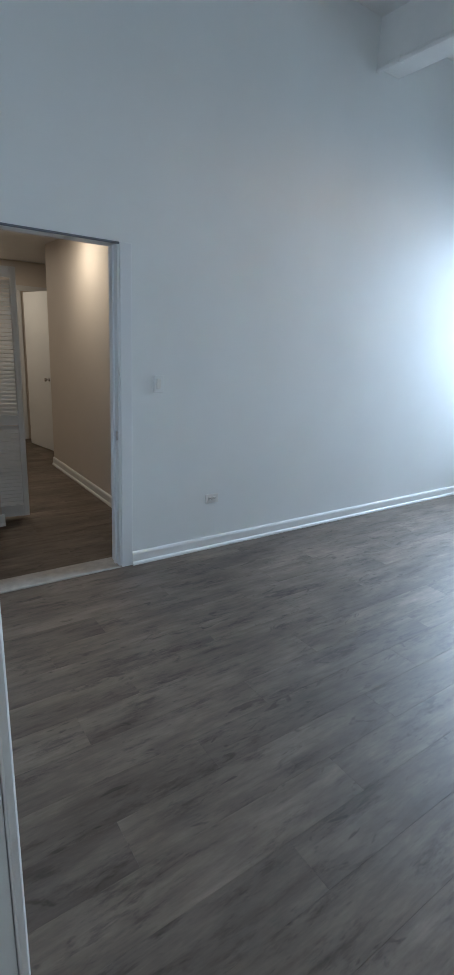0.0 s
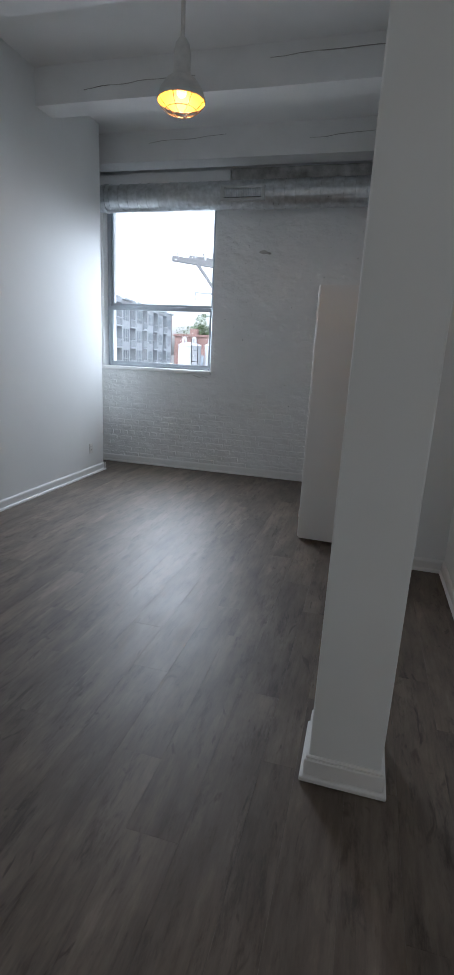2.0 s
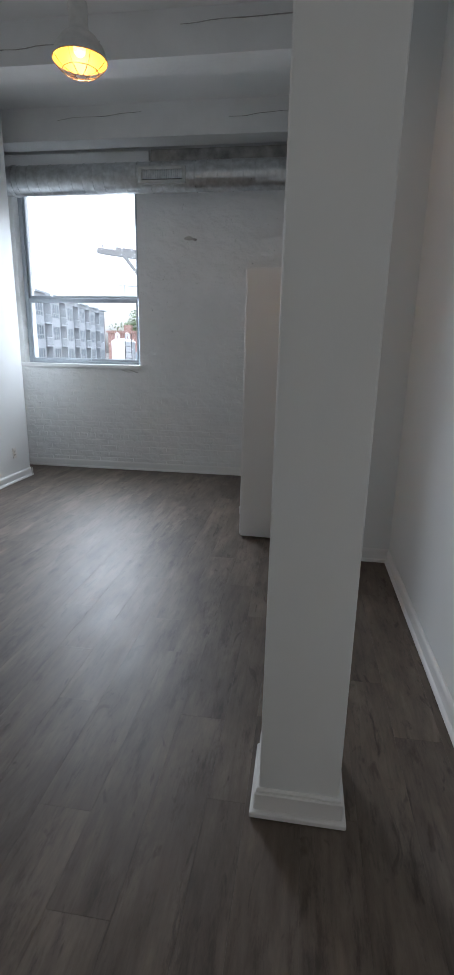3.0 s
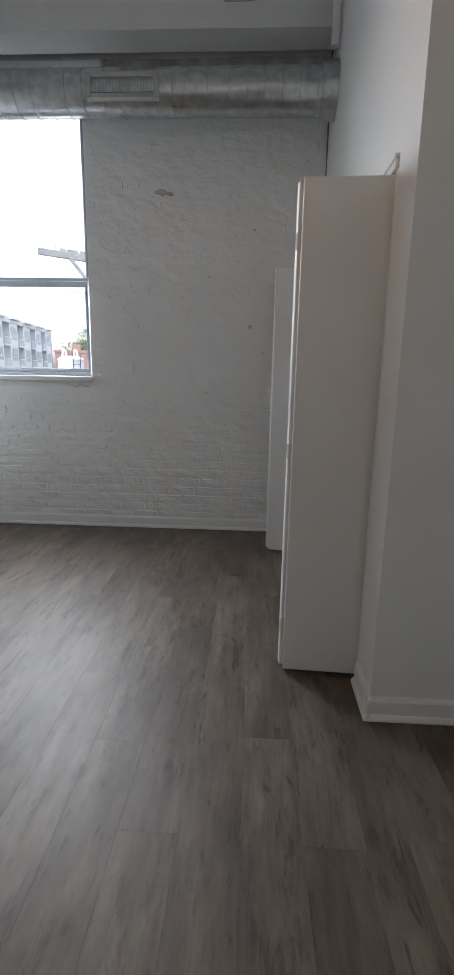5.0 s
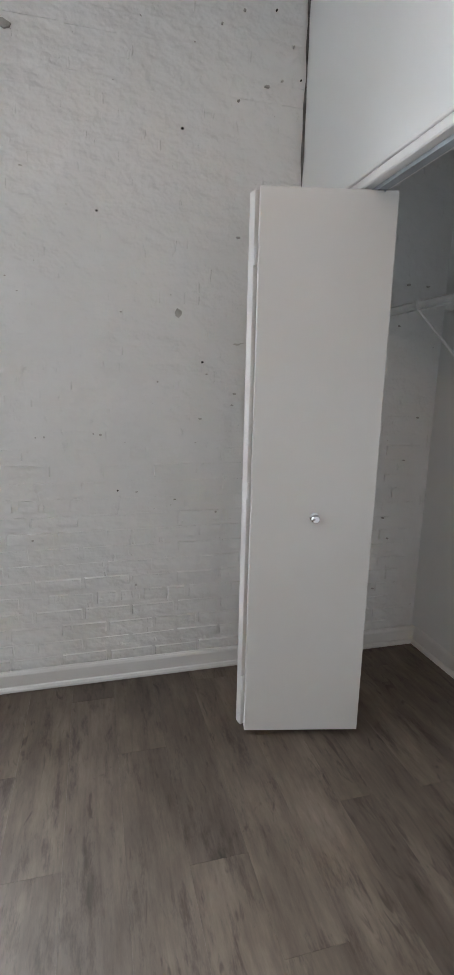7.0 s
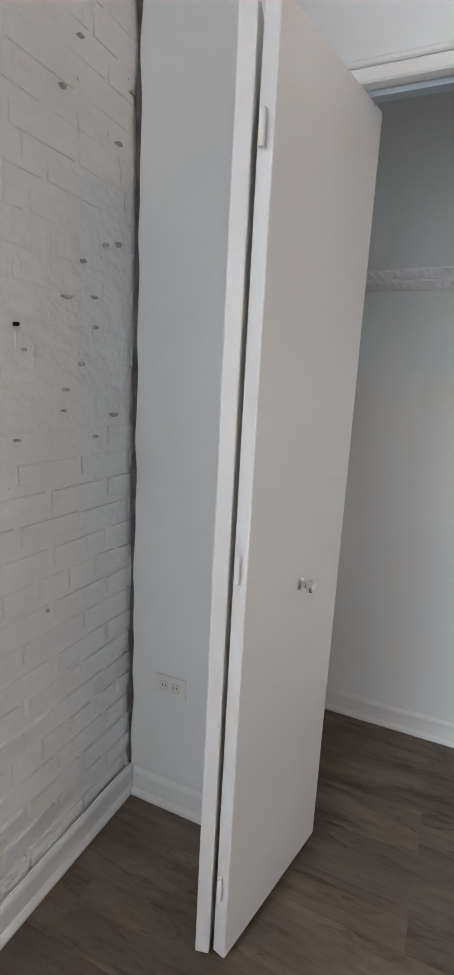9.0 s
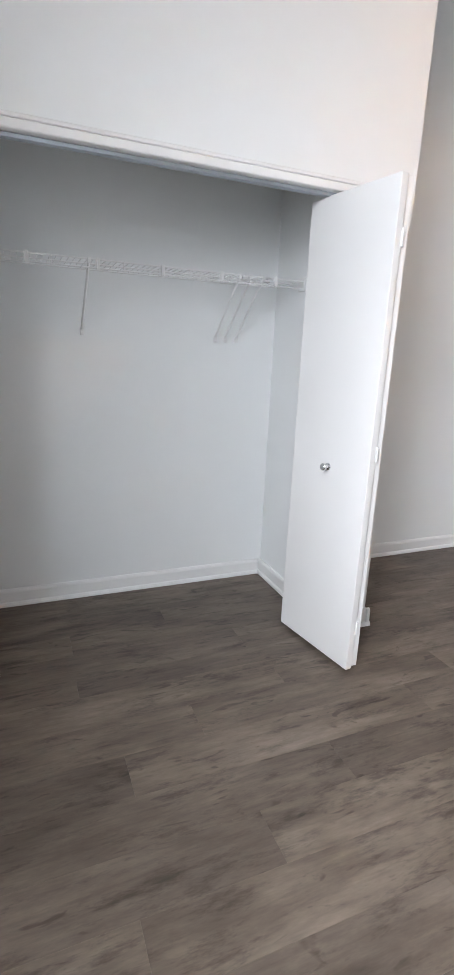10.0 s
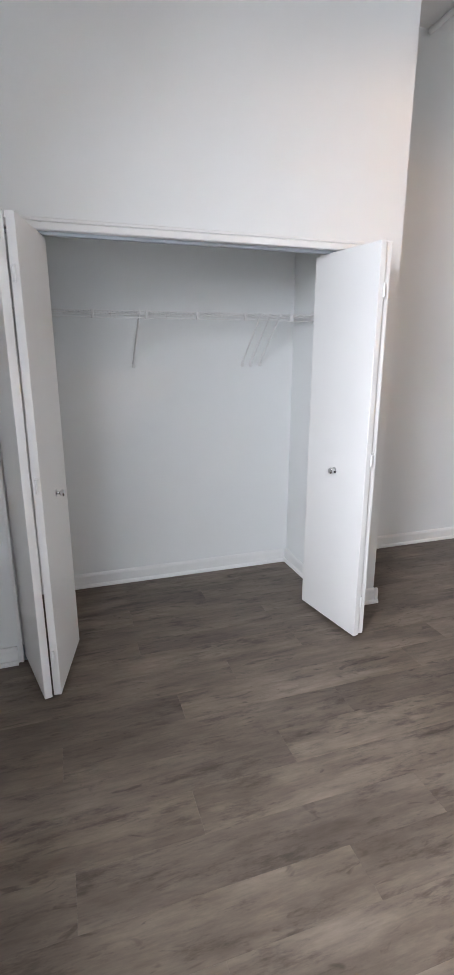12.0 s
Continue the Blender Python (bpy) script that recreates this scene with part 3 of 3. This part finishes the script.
structure("trim_mortar", bm, OLD, "bare grey mortar patch above the duct", "mortar")


# ---- pendant lamp ----
def pendant(where):
    p = thing("pendant_lamp", where, "grey industrial pendant lamp with a lit wire-guarded shade", "pendant lamp")
    p.scale = (0.95, 0.95, 0.95)
    b = bmesh.new()
    lathe(b, [(0.150, 0.0), (0.153, 0.004), (0.150, 0.012), (0.132, 0.06), (0.095, 0.11), (0.060, 0.135), (0.052, 0.16), (0.052, 0.26), (0.042, 0.30), (0.022, 0.33)], 48)
    part("shade", b, GREYMETAL, p, "grey enamelled dome shade", True)
    b = bmesh.new()
    lathe(b, [(0.147, 0.003), (0.129, 0.058), (0.092, 0.107), (0.05, 0.128), (0.0, 0.13)], 48)
    part("reflector", b, INNER, p, "glowing yellow inner reflector", True)
    b = bmesh.new()
    bmesh.ops.create_uvsphere(b, u_segments=24, v_segments=14, radius=0.034, matrix=Matrix.Translation((0, 0, 0.055)))
    part("bulb", b, BULB, p, "lit warm bulb", True)
    b = bmesh.new()
    rod(b, (0, 0, 0.32), (0, 0, 3.5 - where[2] - 0.02), 0.013, 14)
    part("stem", b, GREYMETAL, p, "", True)
    b = bmesh.new()
    rod(b, (0, 0, 3.5 - where[2] - 0.03), (0, 0, 3.5 - where[2] + 0.004), 0.05, 24)
    part("canopy", b, GREYMETAL, p, "", True)
    g = bmesh.new()
    arc = [(0.148, 0.0), (0.128, -0.025), (0.098, -0.05), (0.062, -0.066), (0.03, -0.072)]
    for k in range(8):
        a = k * math.tau / 8
        tube(g, [(r * math.cos(a), r * math.sin(a), z) for r, z in arc], 0.0022, 6)
    for r, z in (arc[0], arc[2], arc[4]):
        tube(g, [(r * math.cos(k * math.tau / 32), r * math.sin(k * math.tau / 32), z) for k in range(33)], 0.0022, 6)
    part("guard", g, CAGE, p, "dark wire guard")


pendant((1.85, 3.075, 2.90))
lamp("pendant_bulb", "POINT", (1.85, 3.075, 2.905), (1.85, 3.075, 0), 3.3, (1.0, 0.56, 0.28), 0.03)

# ---- hall beyond the doorway ----
HC = 2.45
bm = bmesh.new()
box(bm, -3.05, 1.40, 0, -T - 0.002, 1.52, HC)
structure("wall_hall_north", bm, HALL, "beige hall wall", "wall")
bm = bmesh.new()
box(bm, -6.2, 2.6, 0, -3.05, 2.72, HC)
box(bm, -6.2, -1.2, 0, -6.08, 2.6, HC)
box(bm, -3.05, 1.52, 0, -2.93, 2.72, HC)
structure("wall_hall_end", bm, HALL, "beige wall at the hall's end", "wall")
bm = bmesh.new()
box(bm, -1.30, -0.30, 0, -1.18, 0.42, HC)
box(bm, -6.2, -1.32, 0, -T - 0.002, -1.2, HC)
structure("wall_hall_south", bm, HALL, "beige hall wall beside the louvred closet", "wall")
bm = bmesh.new()
box(bm, -4.87, 0.2, 0, -4.75, 2.6, HC)
structure("wall_hall_cross", bm, HALL, "beige cross wall deep in the hall", "wall")
bm = bmesh.new()
box(bm, -6.2, -1.32, HC, -T - 0.002, 2.72, HC + 0.1)
structure("ceiling_hall", bm, CEILING, "white hall ceiling", "ceiling")
baseboard("baseboard_hall", -3.05, 1.40 - G, -T - 0.002, 1.40 - G, 0, -1)
baseboard("baseboard_hall_end", -1.18 + G, -0.3, -1.18 + G, 0.44, 1, 0)
bm = bmesh.new()
box(bm, -4.749, 1.46, 0, -4.733, 1.53, 2.07, 0.004)
box(bm, -4.749, 1.46, 2.07, -4.733, 2.36, 2.14, 0.004)
box(bm, -4.749, 2.29, 0, -4.733, 2.36, 2.07, 0.004)
structure("trim_hall", bm, TRIM, "white painted casing deep in the hall", "trim")
baseboard("baseboard_hall_cross", -4.75 + G, 0.2, -4.75 + G, 1.46, 1, 0)


def louvre_door():
    m0 = pose(-1.30, 0.665, 0.02, 0, 0, -97)
    d = thing("louvre_door", (-1.30, 0.665, 0), "pale louvred bifold door standing open in the hall", "louvred door")
    inv = d.matrix_world.inverted() @ m0
    W, H = 0.30, 1.98

    def piece(name, q, tilt=None, parent=d):
        b = bmesh.new()
        box(b, *q, bevel=0.002)
        if tilt:
            c = Vector(((q[0] + q[3]) / 2, (q[1] + q[4]) / 2, (q[2] + q[5]) / 2))
            b.transform(Matrix.Translation(c) @ Matrix.Rotation(radians(tilt), 4, "X") @ Matrix.Translation(-c))
        b.transform(inv)
        return part(name, b, DOORP, parent)

    for x in (0, W - 0.045):
        piece("stile", (x, -0.014, 0, x + 0.045, 0.014, H))
    for z0, z1 in ((0, 0.10), (0.78, 0.86), (H - 0.08, H)):
        piece("rail", (0.045, -0.013, z0, W - 0.045, 0.013, z1))
    for z0, z1 in ((0.10, 0.78), (0.86, H - 0.08)):
        for k in range(int((z1 - z0) / 0.032)):
            z = z0 + 0.016 + k * 0.032
            piece("slat", (0.045, -0.003, z - 0.018, W - 0.045, 0.003, z + 0.018), 38)


louvre_door()
d = thing("hall_door", (-3.72, 1.62, 0), "white hall door standing open", "door")
bm = bmesh.new()
box(bm, 0, -0.018, 0.01, 0.68, 0.018, 2.03, 0.003)
bm.transform(Matrix.Rotation(radians(191), 4, "Z"))
leaf_ob = part("leaf", bm, TRIM, d)
bm = bmesh.new()
lathe(bm, [(0, 0), (0.025, 0), (0.025, 0.005), (0.010, 0.012), (0.010, 0.03), (0.026, 0.045), (0.026, 0.058), (0, 0.066)], 20)
bm.transform(Matrix.Rotation(radians(191), 4, "Z") @ Matrix.Translation((0.06, 0.018, 0.95)) @ Matrix.Rotation(radians(-90), 4, "X"))
part("knob", bm, CHROME, leaf_ob, "round metal knob", True)

for hx, hy in ((-1.7, 1.0), (-4.0, 0.7)):
    c = thing("downlight", (hx, hy, HC), "lit recessed downlight in the hall ceiling", "downlight", "hall downlights")
    bm = bmesh.new()
    lathe(bm, [(0.085, -0.001), (0.085, -0.006), (0.062, -0.008), (0.06, -0.001)], 32)
    part("trim_ring", bm, TRIM, c, "", True)
    bm = bmesh.new()
    rod(bm, (0, 0, -0.004), (0, 0, -0.001), 0.06, 32)
    part("lens", bm, CAN, c, "glowing lens")
    lamp("downlight_lamp", "AREA", (hx, hy, HC - 0.012), (hx, hy, 0), 1.6, (1.0, 0.72, 0.46), 0.12)

# warm fill light added unseen in the room behind, built like a ceiling light
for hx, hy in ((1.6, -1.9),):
    c = thing("added_fill_light", (hx, hy, CEIL), "round lit fill light added unseen in the rear of the room", "ceiling light")
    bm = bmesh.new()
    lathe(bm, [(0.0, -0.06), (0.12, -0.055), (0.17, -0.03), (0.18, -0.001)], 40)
    part("diffuser", bm, CAN, c, "glowing opal dome of the added fill light", True)
    lamp("added_fill_lamp", "AREA", (hx, hy, CEIL - 0.07), (hx, hy, 0), 5.2, (1.0, 0.86, 0.72), 0.35)


# ---- outside the window ----
ASPHALT = painted("ground_far", (0.10, 0.10, 0.095), 0.9, 0.3, 2, 0.2, 0.05)
RENDERW = painted("facade_panel", (0.52, 0.55, 0.58), 0.7, 0.06, 3, 0.1, 0.2)
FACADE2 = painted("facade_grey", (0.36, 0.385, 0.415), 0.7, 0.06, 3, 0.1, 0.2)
DARKGLASS = metal("facade_glass", (0.19, 0.23, 0.265), 0.3, 0.3, 0.3, 0.0)
REDBRICK = painted("red_brick", (0.20, 0.125, 0.11), 0.85, 0.2, 6, 0.3, 0.5)
TANKW = painted("tank_paint", (0.40, 0.42, 0.44), 0.5, 0.06, 4, 0.1)
POLEM = painted("weathered_wood", (0.13, 0.135, 0.14), 0.8, 0.2, 12, 0.3)
LEAF = painted("leaf", (0.07, 0.11, 0.04), 0.6, 0.35, 3, 0.1, 0.8)
BARK = painted("bark", (0.12, 0.09, 0.07), 0.9, 0.2)
GZ = -10.0
bm = bmesh.new()
bmesh.ops.create_grid(bm, x_segments=1, y_segments=1, size=2000, matrix=Matrix.Translation((0, 0, GZ)))
structure("ground", bm, ASPHALT, "grey town ground far below the window", "ground")


def apartment():
    """A long facade of bays with recessed balconies, seen at a slant."""
    h = thing("apartment_building", (-34, 60, GZ), "long pale apartment building with balconies and window bands", "building")
    m = pose(-35.2, 96.5, GZ, 0, 0, -83)
    inv = h.matrix_world.inverted() @ m
    L, H, ST = 62.0, 18.4, 2.95

    def piece(name, boxes, material, parent=h, label=""):
        b = bmesh.new()
        for q in boxes:
            box(b, *q)
        b.transform(inv)
        return part(name, b, material, parent, label)

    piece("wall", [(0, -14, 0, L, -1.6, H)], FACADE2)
    piece("gable", [(-0.3, -14, 0, 0, 0.02, H + 0.2)], REDBRICK, h, "red brick end wall")
    piece("parapet", [(0, -1.59, H - 0.5, L, 0.12, H + 0.3)], RENDERW)
    u = 0.0
    while u < L - 3:
        w = 3.4
        recess = 2.7
        piece("wall", [(u, -1.6, 0, u + w, 0, H)], RENDERW)
        piece("roof", [(u - 0.3, -1.8, H, u + w + 0.3, 0.5, H + 0.25)], RENDERW)
        for k in range(6):
            z = 0.9 + k * ST
            win = piece("window", [(u + 0.5, -0.02, z, u + w - 0.5, 0.03, z + 1.75)], DARKGLASS)
            piece("mullion", [(u + 0.5 + f * 0.8 - 0.05, 0.03, z, u + 0.5 + f * 0.8 + 0.05, 0.07, z + 1.75) for f in (0, 1, 2, 3)]
                  + [(u + 0.5, 0.03, z + 0.5, u + w - 0.5, 0.07, z + 0.6)], RENDERW, win)
            bal = piece("balcony", [(u + w, -1.6, z - 0.95, u + w + recess, 0.25, z - 0.75)], RENDERW)
            piece("railing", [(u + w, 0.17, z + 0.2, u + w + recess, 0.23, z + 0.28)]
                  + [(u + w + 0.1 + q * 0.3, 0.18, z - 0.75, u + w + 0.16 + q * 0.3, 0.22, z + 0.2) for q in range(9)], RENDERW, bal)
            piece("window", [(u + w + 0.3, -1.58, z - 0.7, u + w + recess - 0.3, -1.55, z + 1.5)], DARKGLASS)
        u += w + recess


apartment()


def red_building():
    h = thing("brick_building", (-22, 66, GZ), "low red brick building with a stepped parapet", "building")

    def piece(name, q, material, parent=h, label=""):
        b = bmesh.new()
        for r in q:
            box(b, *r)
        return part(name, b, material, parent, label)

    piece("wall", [(-0.6, 0, 0, 9, 10, 13.6)], REDBRICK)
    piece("parapet", [(-0.75, -0.15, 13.6, 9.1, 10, 13.9), (1.6, -0.1, 13.9, 2.6, 0.6, 14.6)], REDBRICK)
    for u in (0.3, 2.5, 4.7, 6.6):
        for z in (6.2, 9.4):
            w = piece("window", [(u, -0.03, z, u + 1.1, 0.02, z + 1.9)], DARKGLASS)
            piece("sill", [(u - 0.1, -0.12, z - 0.2, u + 1.2, 0.02, z)], RENDERW, w)


red_building()


def tank(x, y, r, top, label):
    t = thing("storage_tank", (x, y, GZ), label, "tank", "rooftop tanks")
    b = bmesh.new()
    hgt = top - GZ
    lathe(b, [(r, 0), (r, hgt - 0.12), (r + 0.03, hgt - 0.12), (r + 0.03, hgt - 0.06), (r, hgt - 0.05), (r * 0.7, hgt + 0.06), (0, hgt + 0.1)], 40)
    part("body", b, TANKW, t, "", True)
    for dx in (-0.25, 0.3):
        b = bmesh.new()
        pts = [(dx + 0.13 * math.cos(a) * r, -0.2, hgt + 0.22 + 0.12 * math.sin(a)) for a in [k * math.pi / 8 for k in range(9)]]
        tube(b, [(dx + 0.13 * r, -0.2, hgt - 0.02)] + pts + [(dx - 0.13 * r, -0.2, hgt - 0.02)], 0.06, 10)
        part("vent_pipe", b, TANKW, t, "bent vent pipe", True)
    b = bmesh.new()
    for k in range(18):
        rod(b, (r * 0.5, -r * 0.95, hgt - 0.3 - k * 0.3), (r * 0.5 + 0.35, -r * 0.95, hgt - 0.3 - k * 0.3), 0.015, 6)
    for dx in (0, 0.35):
        rod(b, (r * 0.5 + dx, -r * 0.95, hgt - 6), (r * 0.5 + dx, -r * 0.95, hgt + 0.3), 0.02, 6)
    part("ladder", b, DARK, t, "thin metal ladder")


tank(-6.55, 27.0, 0.62, 1.95, "white rooftop storage tank with bent vent pipes")
tank(-5.25, 27.6, 0.6, 2.0, "white storage tank with a ladder")


def pole():
    p = thing("utility_pole", (-1.0, 14.6, GZ), "weathered utility pole with double crossarms", "utility pole")
    b = bmesh.new()
    rod(b, (0.15, 0, 0), (0.15, 0, 14.4), 0.15, 16, 0.1)
    part("pole", b, POLEM, p, "", True)
    for dy, dz, x0 in ((-0.16, 0.0, -1.7), (0.16, 0.12, -1.3)):
        b = bmesh.new()
        box(b, x0, dy - 0.06, -0.075, 1.6, dy + 0.06, 0.075, 0.008)
        b.transform(Matrix.Translation((0, 0, 13.83 + dz)) @ Matrix.Rotation(radians(8), 4, "Y"))
        part("crossarm", b, POLEM, p)
        for k in range(5):
            b = bmesh.new()
            lathe(b, [(0.015, 0), (0.015, 0.05), (0.035, 0.06), (0.03, 0.09), (0.04, 0.10), (0.02, 0.14), (0, 0.145)], 12)
            b.transform(Matrix.Translation((x0 + 0.15 + k * 0.28, dy, 13.83 + dz + 0.06 - 0.14 * (x0 + 0.15 + k * 0.28))))
            part("insulator", b, TANKW, p, "", True)
    b = bmesh.new()
    rod(b, (-0.95, -0.2, 13.95), (0.1, -0.12, 12.6), 0.045, 8)
    part("brace", b, POLEM, p)
    b = bmesh.new()
    rod(b, (-1.15, -0.1, 13.2), (0.15, -0.1, 13.1), 0.03, 8)
    rod(b, (-1.0, -0.1, 13.2), (-1.0, -0.1, 12.95), 0.035, 8)
    part("fuse_holder", b, TANKW, p)


pole()


def tree(x, y, top, r):
    t = thing("tree", (x, y, GZ), "distant leafy green tree", "tree")
    b = bmesh.new()
    h = top - GZ
    rod(b, (0, 0, 0), (0, 0, h * 0.6), 0.35, 12, 0.2)
    for k in range(7):
        a = k * 2.4
        rod(b, (0, 0, h * (0.4 + 0.04 * k)), (math.cos(a) * r * 0.6, math.sin(a) * r * 0.6, h * (0.62 + 0.04 * k)), 0.12, 8, 0.04)
    part("trunk", b, BARK, t)
    rnd = random.Random(5)
    verts, faces = [], []
    clumps = [(rnd.gauss(0, r * 0.42), rnd.gauss(0, r * 0.42), h - r * 0.9 + rnd.gauss(0, r * 0.36), rnd.uniform(0.5, 1.1)) for _ in range(60)]
    for cx, cy, cz, cr in clumps:
        for _ in range(70):
            c = Vector((cx + rnd.gauss(0, cr * 0.5), cy + rnd.gauss(0, cr * 0.5), min(h, cz + rnd.gauss(0, cr * 0.4))))
            u, w = Vector((rnd.gauss(0, 1), rnd.gauss(0, 1), rnd.gauss(0, 1))).normalized(), Vector((rnd.gauss(0, 1), rnd.gauss(0, 1), rnd.gauss(0, 1))).normalized()
            s, n = rnd.uniform(0.1, 0.2), len(verts)
            verts += [c - u * s, c + w * s * 0.6, c + u * s, c - w * s * 0.6]
            faces.append((n, n + 1, n + 2, n + 3))
    me = bpy.data.meshes.new("crown")
    me.from_pydata([tuple(v) for v in verts], [], faces)
    me.materials.append(LEAF)
    ob = new("crown", me)
    ob.parent = t


tree(-24.5, 84.0, 7.6, 3.6)

# ---- marks on the brick wall ----
rnd = random.Random(11)


def chip(x, z, w, h, material, label="", n=9):
    b = bmesh.new()
    ring = []
    for k in range(n):
        a = k * math.tau / n
        f = rnd.uniform(0.65, 1.15)
        ring.append((x + w * f * math.cos(a), z + h * f * math.sin(a)))
    top = [b.verts.new((px, BY - 0.0075, pz)) for px, pz in ring]
    low = [b.verts.new((px, BY + 0.004, pz)) for px, pz in ring]
    b.faces.new(top)
    for k in range(n):
        b.faces.new((top[k], top[(k + 1) % n], low[(k + 1) % n], low[k]))
    part("chip", b, material, brick_wall, label)


chip(1.77, 2.632, 0.055, 0.022, OLD, "grey patch of bare mortar")
chip(1.83, 2.625, 0.03, 0.016, OLD, "grey patch of bare mortar")
chip(2.465, 1.672, 0.017, 0.020, OLD, "round plugged hole", 14)
for _ in range(34):
    chip(rnd.uniform(1.3, 2.98), rnd.uniform(0.35, 2.9), rnd.uniform(0.003, 0.008), rnd.uniform(0.002, 0.005), rnd.choice((OLD, OLD, DARK)))
for _ in range(16):
    chip(rnd.uniform(2.7, 2.98), rnd.uniform(1.2, 2.6), rnd.uniform(0.004, 0.016), rnd.uniform(0.002, 0.006), OLD)
for _ in range(18):
    chip(rnd.uniform(3.15, 3.74), rnd.uniform(0.3, 2.0), rnd.uniform(0.004, 0.014), rnd.uniform(0.002, 0.006), OLD)
for k in range(7):
    chip(0.98 + k * 0.032, 1.205 - 0.01 * (k % 3) + (0.03 if k > 5 else 0), 0.02, 0.004, OLD)
# ragged strip over the open joint; the gap's shade is in its dark colour
bm = bmesh.new()
prev = None
for k in range(140):
    z = 0.1 + k * 0.026
    w = max(0.0015, 0.006 + 0.010 * noise.noise((0, 3.1, z * 7)))
    pair = (bm.verts.new((CX - 0.002, BY - 0.012 - w, z)), bm.verts.new((CX - 0.002 - w, BY - 0.008, z)))
    if prev:
        bm.faces.new((prev[0], prev[1], pair[1], pair[0]))
    prev = pair
structure("trim_joint", bm, JOINT_SHADE, "ragged joint between brick and plaster with its shade painted dark", "joint")

# ---- bricks ----
rb = random.Random(3)


def brick_mesh(k, w, depth):
    """A brick under thick paint: rounded arrises, an uneven face and a slack outline."""
    b = bmesh.new()
    h = rb.uniform(0.0310, 0.0360)
    box(b, -w / 2, 0, -h, w / 2, depth + 0.02, h, 0.0)
    bmesh.ops.bevel(b, geom=[e for e in b.edges if all(v.co.y < 0.001 for v in e.verts)], offset=0.010, segments=3, affect="EDGES")
    seed = Vector((k * 7.3, 0, w * 90))
    for v in b.verts:
        lift = noise.noise(v.co * 22 + seed)
        v.co += Vector((rb.uniform(-0.002, 0.002), 0.0028 * (lift + 0.3) + rb.uniform(0, 0.0008), 0.004 * noise.noise(v.co * 14 + seed * 2)))
    return mesh_of("brick", b, BRICKP, True)


PW, PH = 0.212, 0.0735
full = [brick_mesh(k, 0.207 + 0.0022 * (k % 5), 0.008) for k in range(14)]
half = [brick_mesh(k, 0.099 + 0.002 * (k % 4), 0.008) for k in range(6)]
verts, faces = [], []
singles = 0
course = 0
z = 0.04
while z < CEIL - 0.05:
    header = course % 6 == 5
    step = 0.106 if header else PW
    x = -0.30 + (0.0 if course % 2 else step / 2)
    while x < RX - step / 2:
        hw = step / 2
        in_window = x + hw > WX0 and x - hw < WX1 and WZ0 - 0.05 - 0.03 < z < WZ1 + 0.03
        if not in_window:
            me = rb.choice(half if header else full)
            rise = min(1.0, max(0.0, (z - 0.5) / 1.1))
            dy = rb.uniform(0.0, 0.0045 - 0.0035 * rise) + 0.0038 * rise
            loc = Vector((x + rb.uniform(-0.002, 0.002), BY + dy - 0.003, z + rb.uniform(-0.002, 0.002)))
            tilt = rb.uniform(-0.009, 0.009)
            nod = rb.uniform(-0.085, 0.02) * (1 - 0.95 * rise)
            if z < 1.3 and x > 1.0 and singles < 300:
                ob = new("brick", me)
                ob.matrix_world = Matrix.Translation(loc) @ Matrix.Rotation(tilt, 4, "Y") @ Matrix.Rotation(nod, 4, "X")
                ob.parent = brick_wall
                singles += 1
            else:
                n = len(verts)
                turn = Matrix.Translation(loc) @ Matrix.Rotation(nod, 4, "X")
                verts += [tuple(turn @ v.co) for v in me.vertices]
                faces += [tuple(n + i for i in p.vertices) for p in me.polygons]
        x += step
    z += PH
    course += 1
me = bpy.data.meshes.new("bricks")
me.from_pydata(verts, [], faces)
me.polygons.foreach_set("use_smooth", [True] * len(me.polygons))
me.set_sharp_from_angle(angle=radians(40))
me.materials.append(BRICKP)
ob = new("bricks", me)
ob.parent = brick_wall
tagged(ob, kind="stuff")

# ---- floor planks ----
floor = tagged(new("floor"), "grey-brown wood-look vinyl plank floor", "floor", "", "structure")
rp = random.Random(8)
FW, FL, GAP = 0.1795, 1.22, 0.0003
cache = {}


def plank(x0, y0, x1, y1):
    w, l = round(x1 - x0, 4), round(y1 - y0, 4)
    if (w, l) not in cache:
        b = bmesh.new()
        box(b, 0, 0, -0.006, w - GAP, l - GAP, 0, 0.0004)
        cache[(w, l)] = mesh_of("plank", b, FLOOR)
    ob = new("plank", cache[(w, l)])
    ob.location = (x0, y0, 0)
    ob.parent = floor


def lay(x0, y0, x1, y1, along_y=True):
    col, x = 0, x0
    while x < x1 - 0.01:
        xe = min(x + FW, x1)
        y = y0 - (col * 0.41 + rp.uniform(0, 0.15)) % FL
        while y < y1 - 0.01:
            a, b_ = max(y, y0), min(y + FL, y1)
            if b_ - a > 0.02:
                plank(x, a, xe, b_)
            y += FL
        x = xe
        col += 1


lay(LX, SOUTH, CX, BY)
lay(CX, SOUTH, RX, BY)
lay(-0.33, LEFT_END - 0.02, LX, BY)
lay(-4.8, -0.4, -0.16, 1.40)
lay(-4.8, 1.40, -3.05, 2.6)
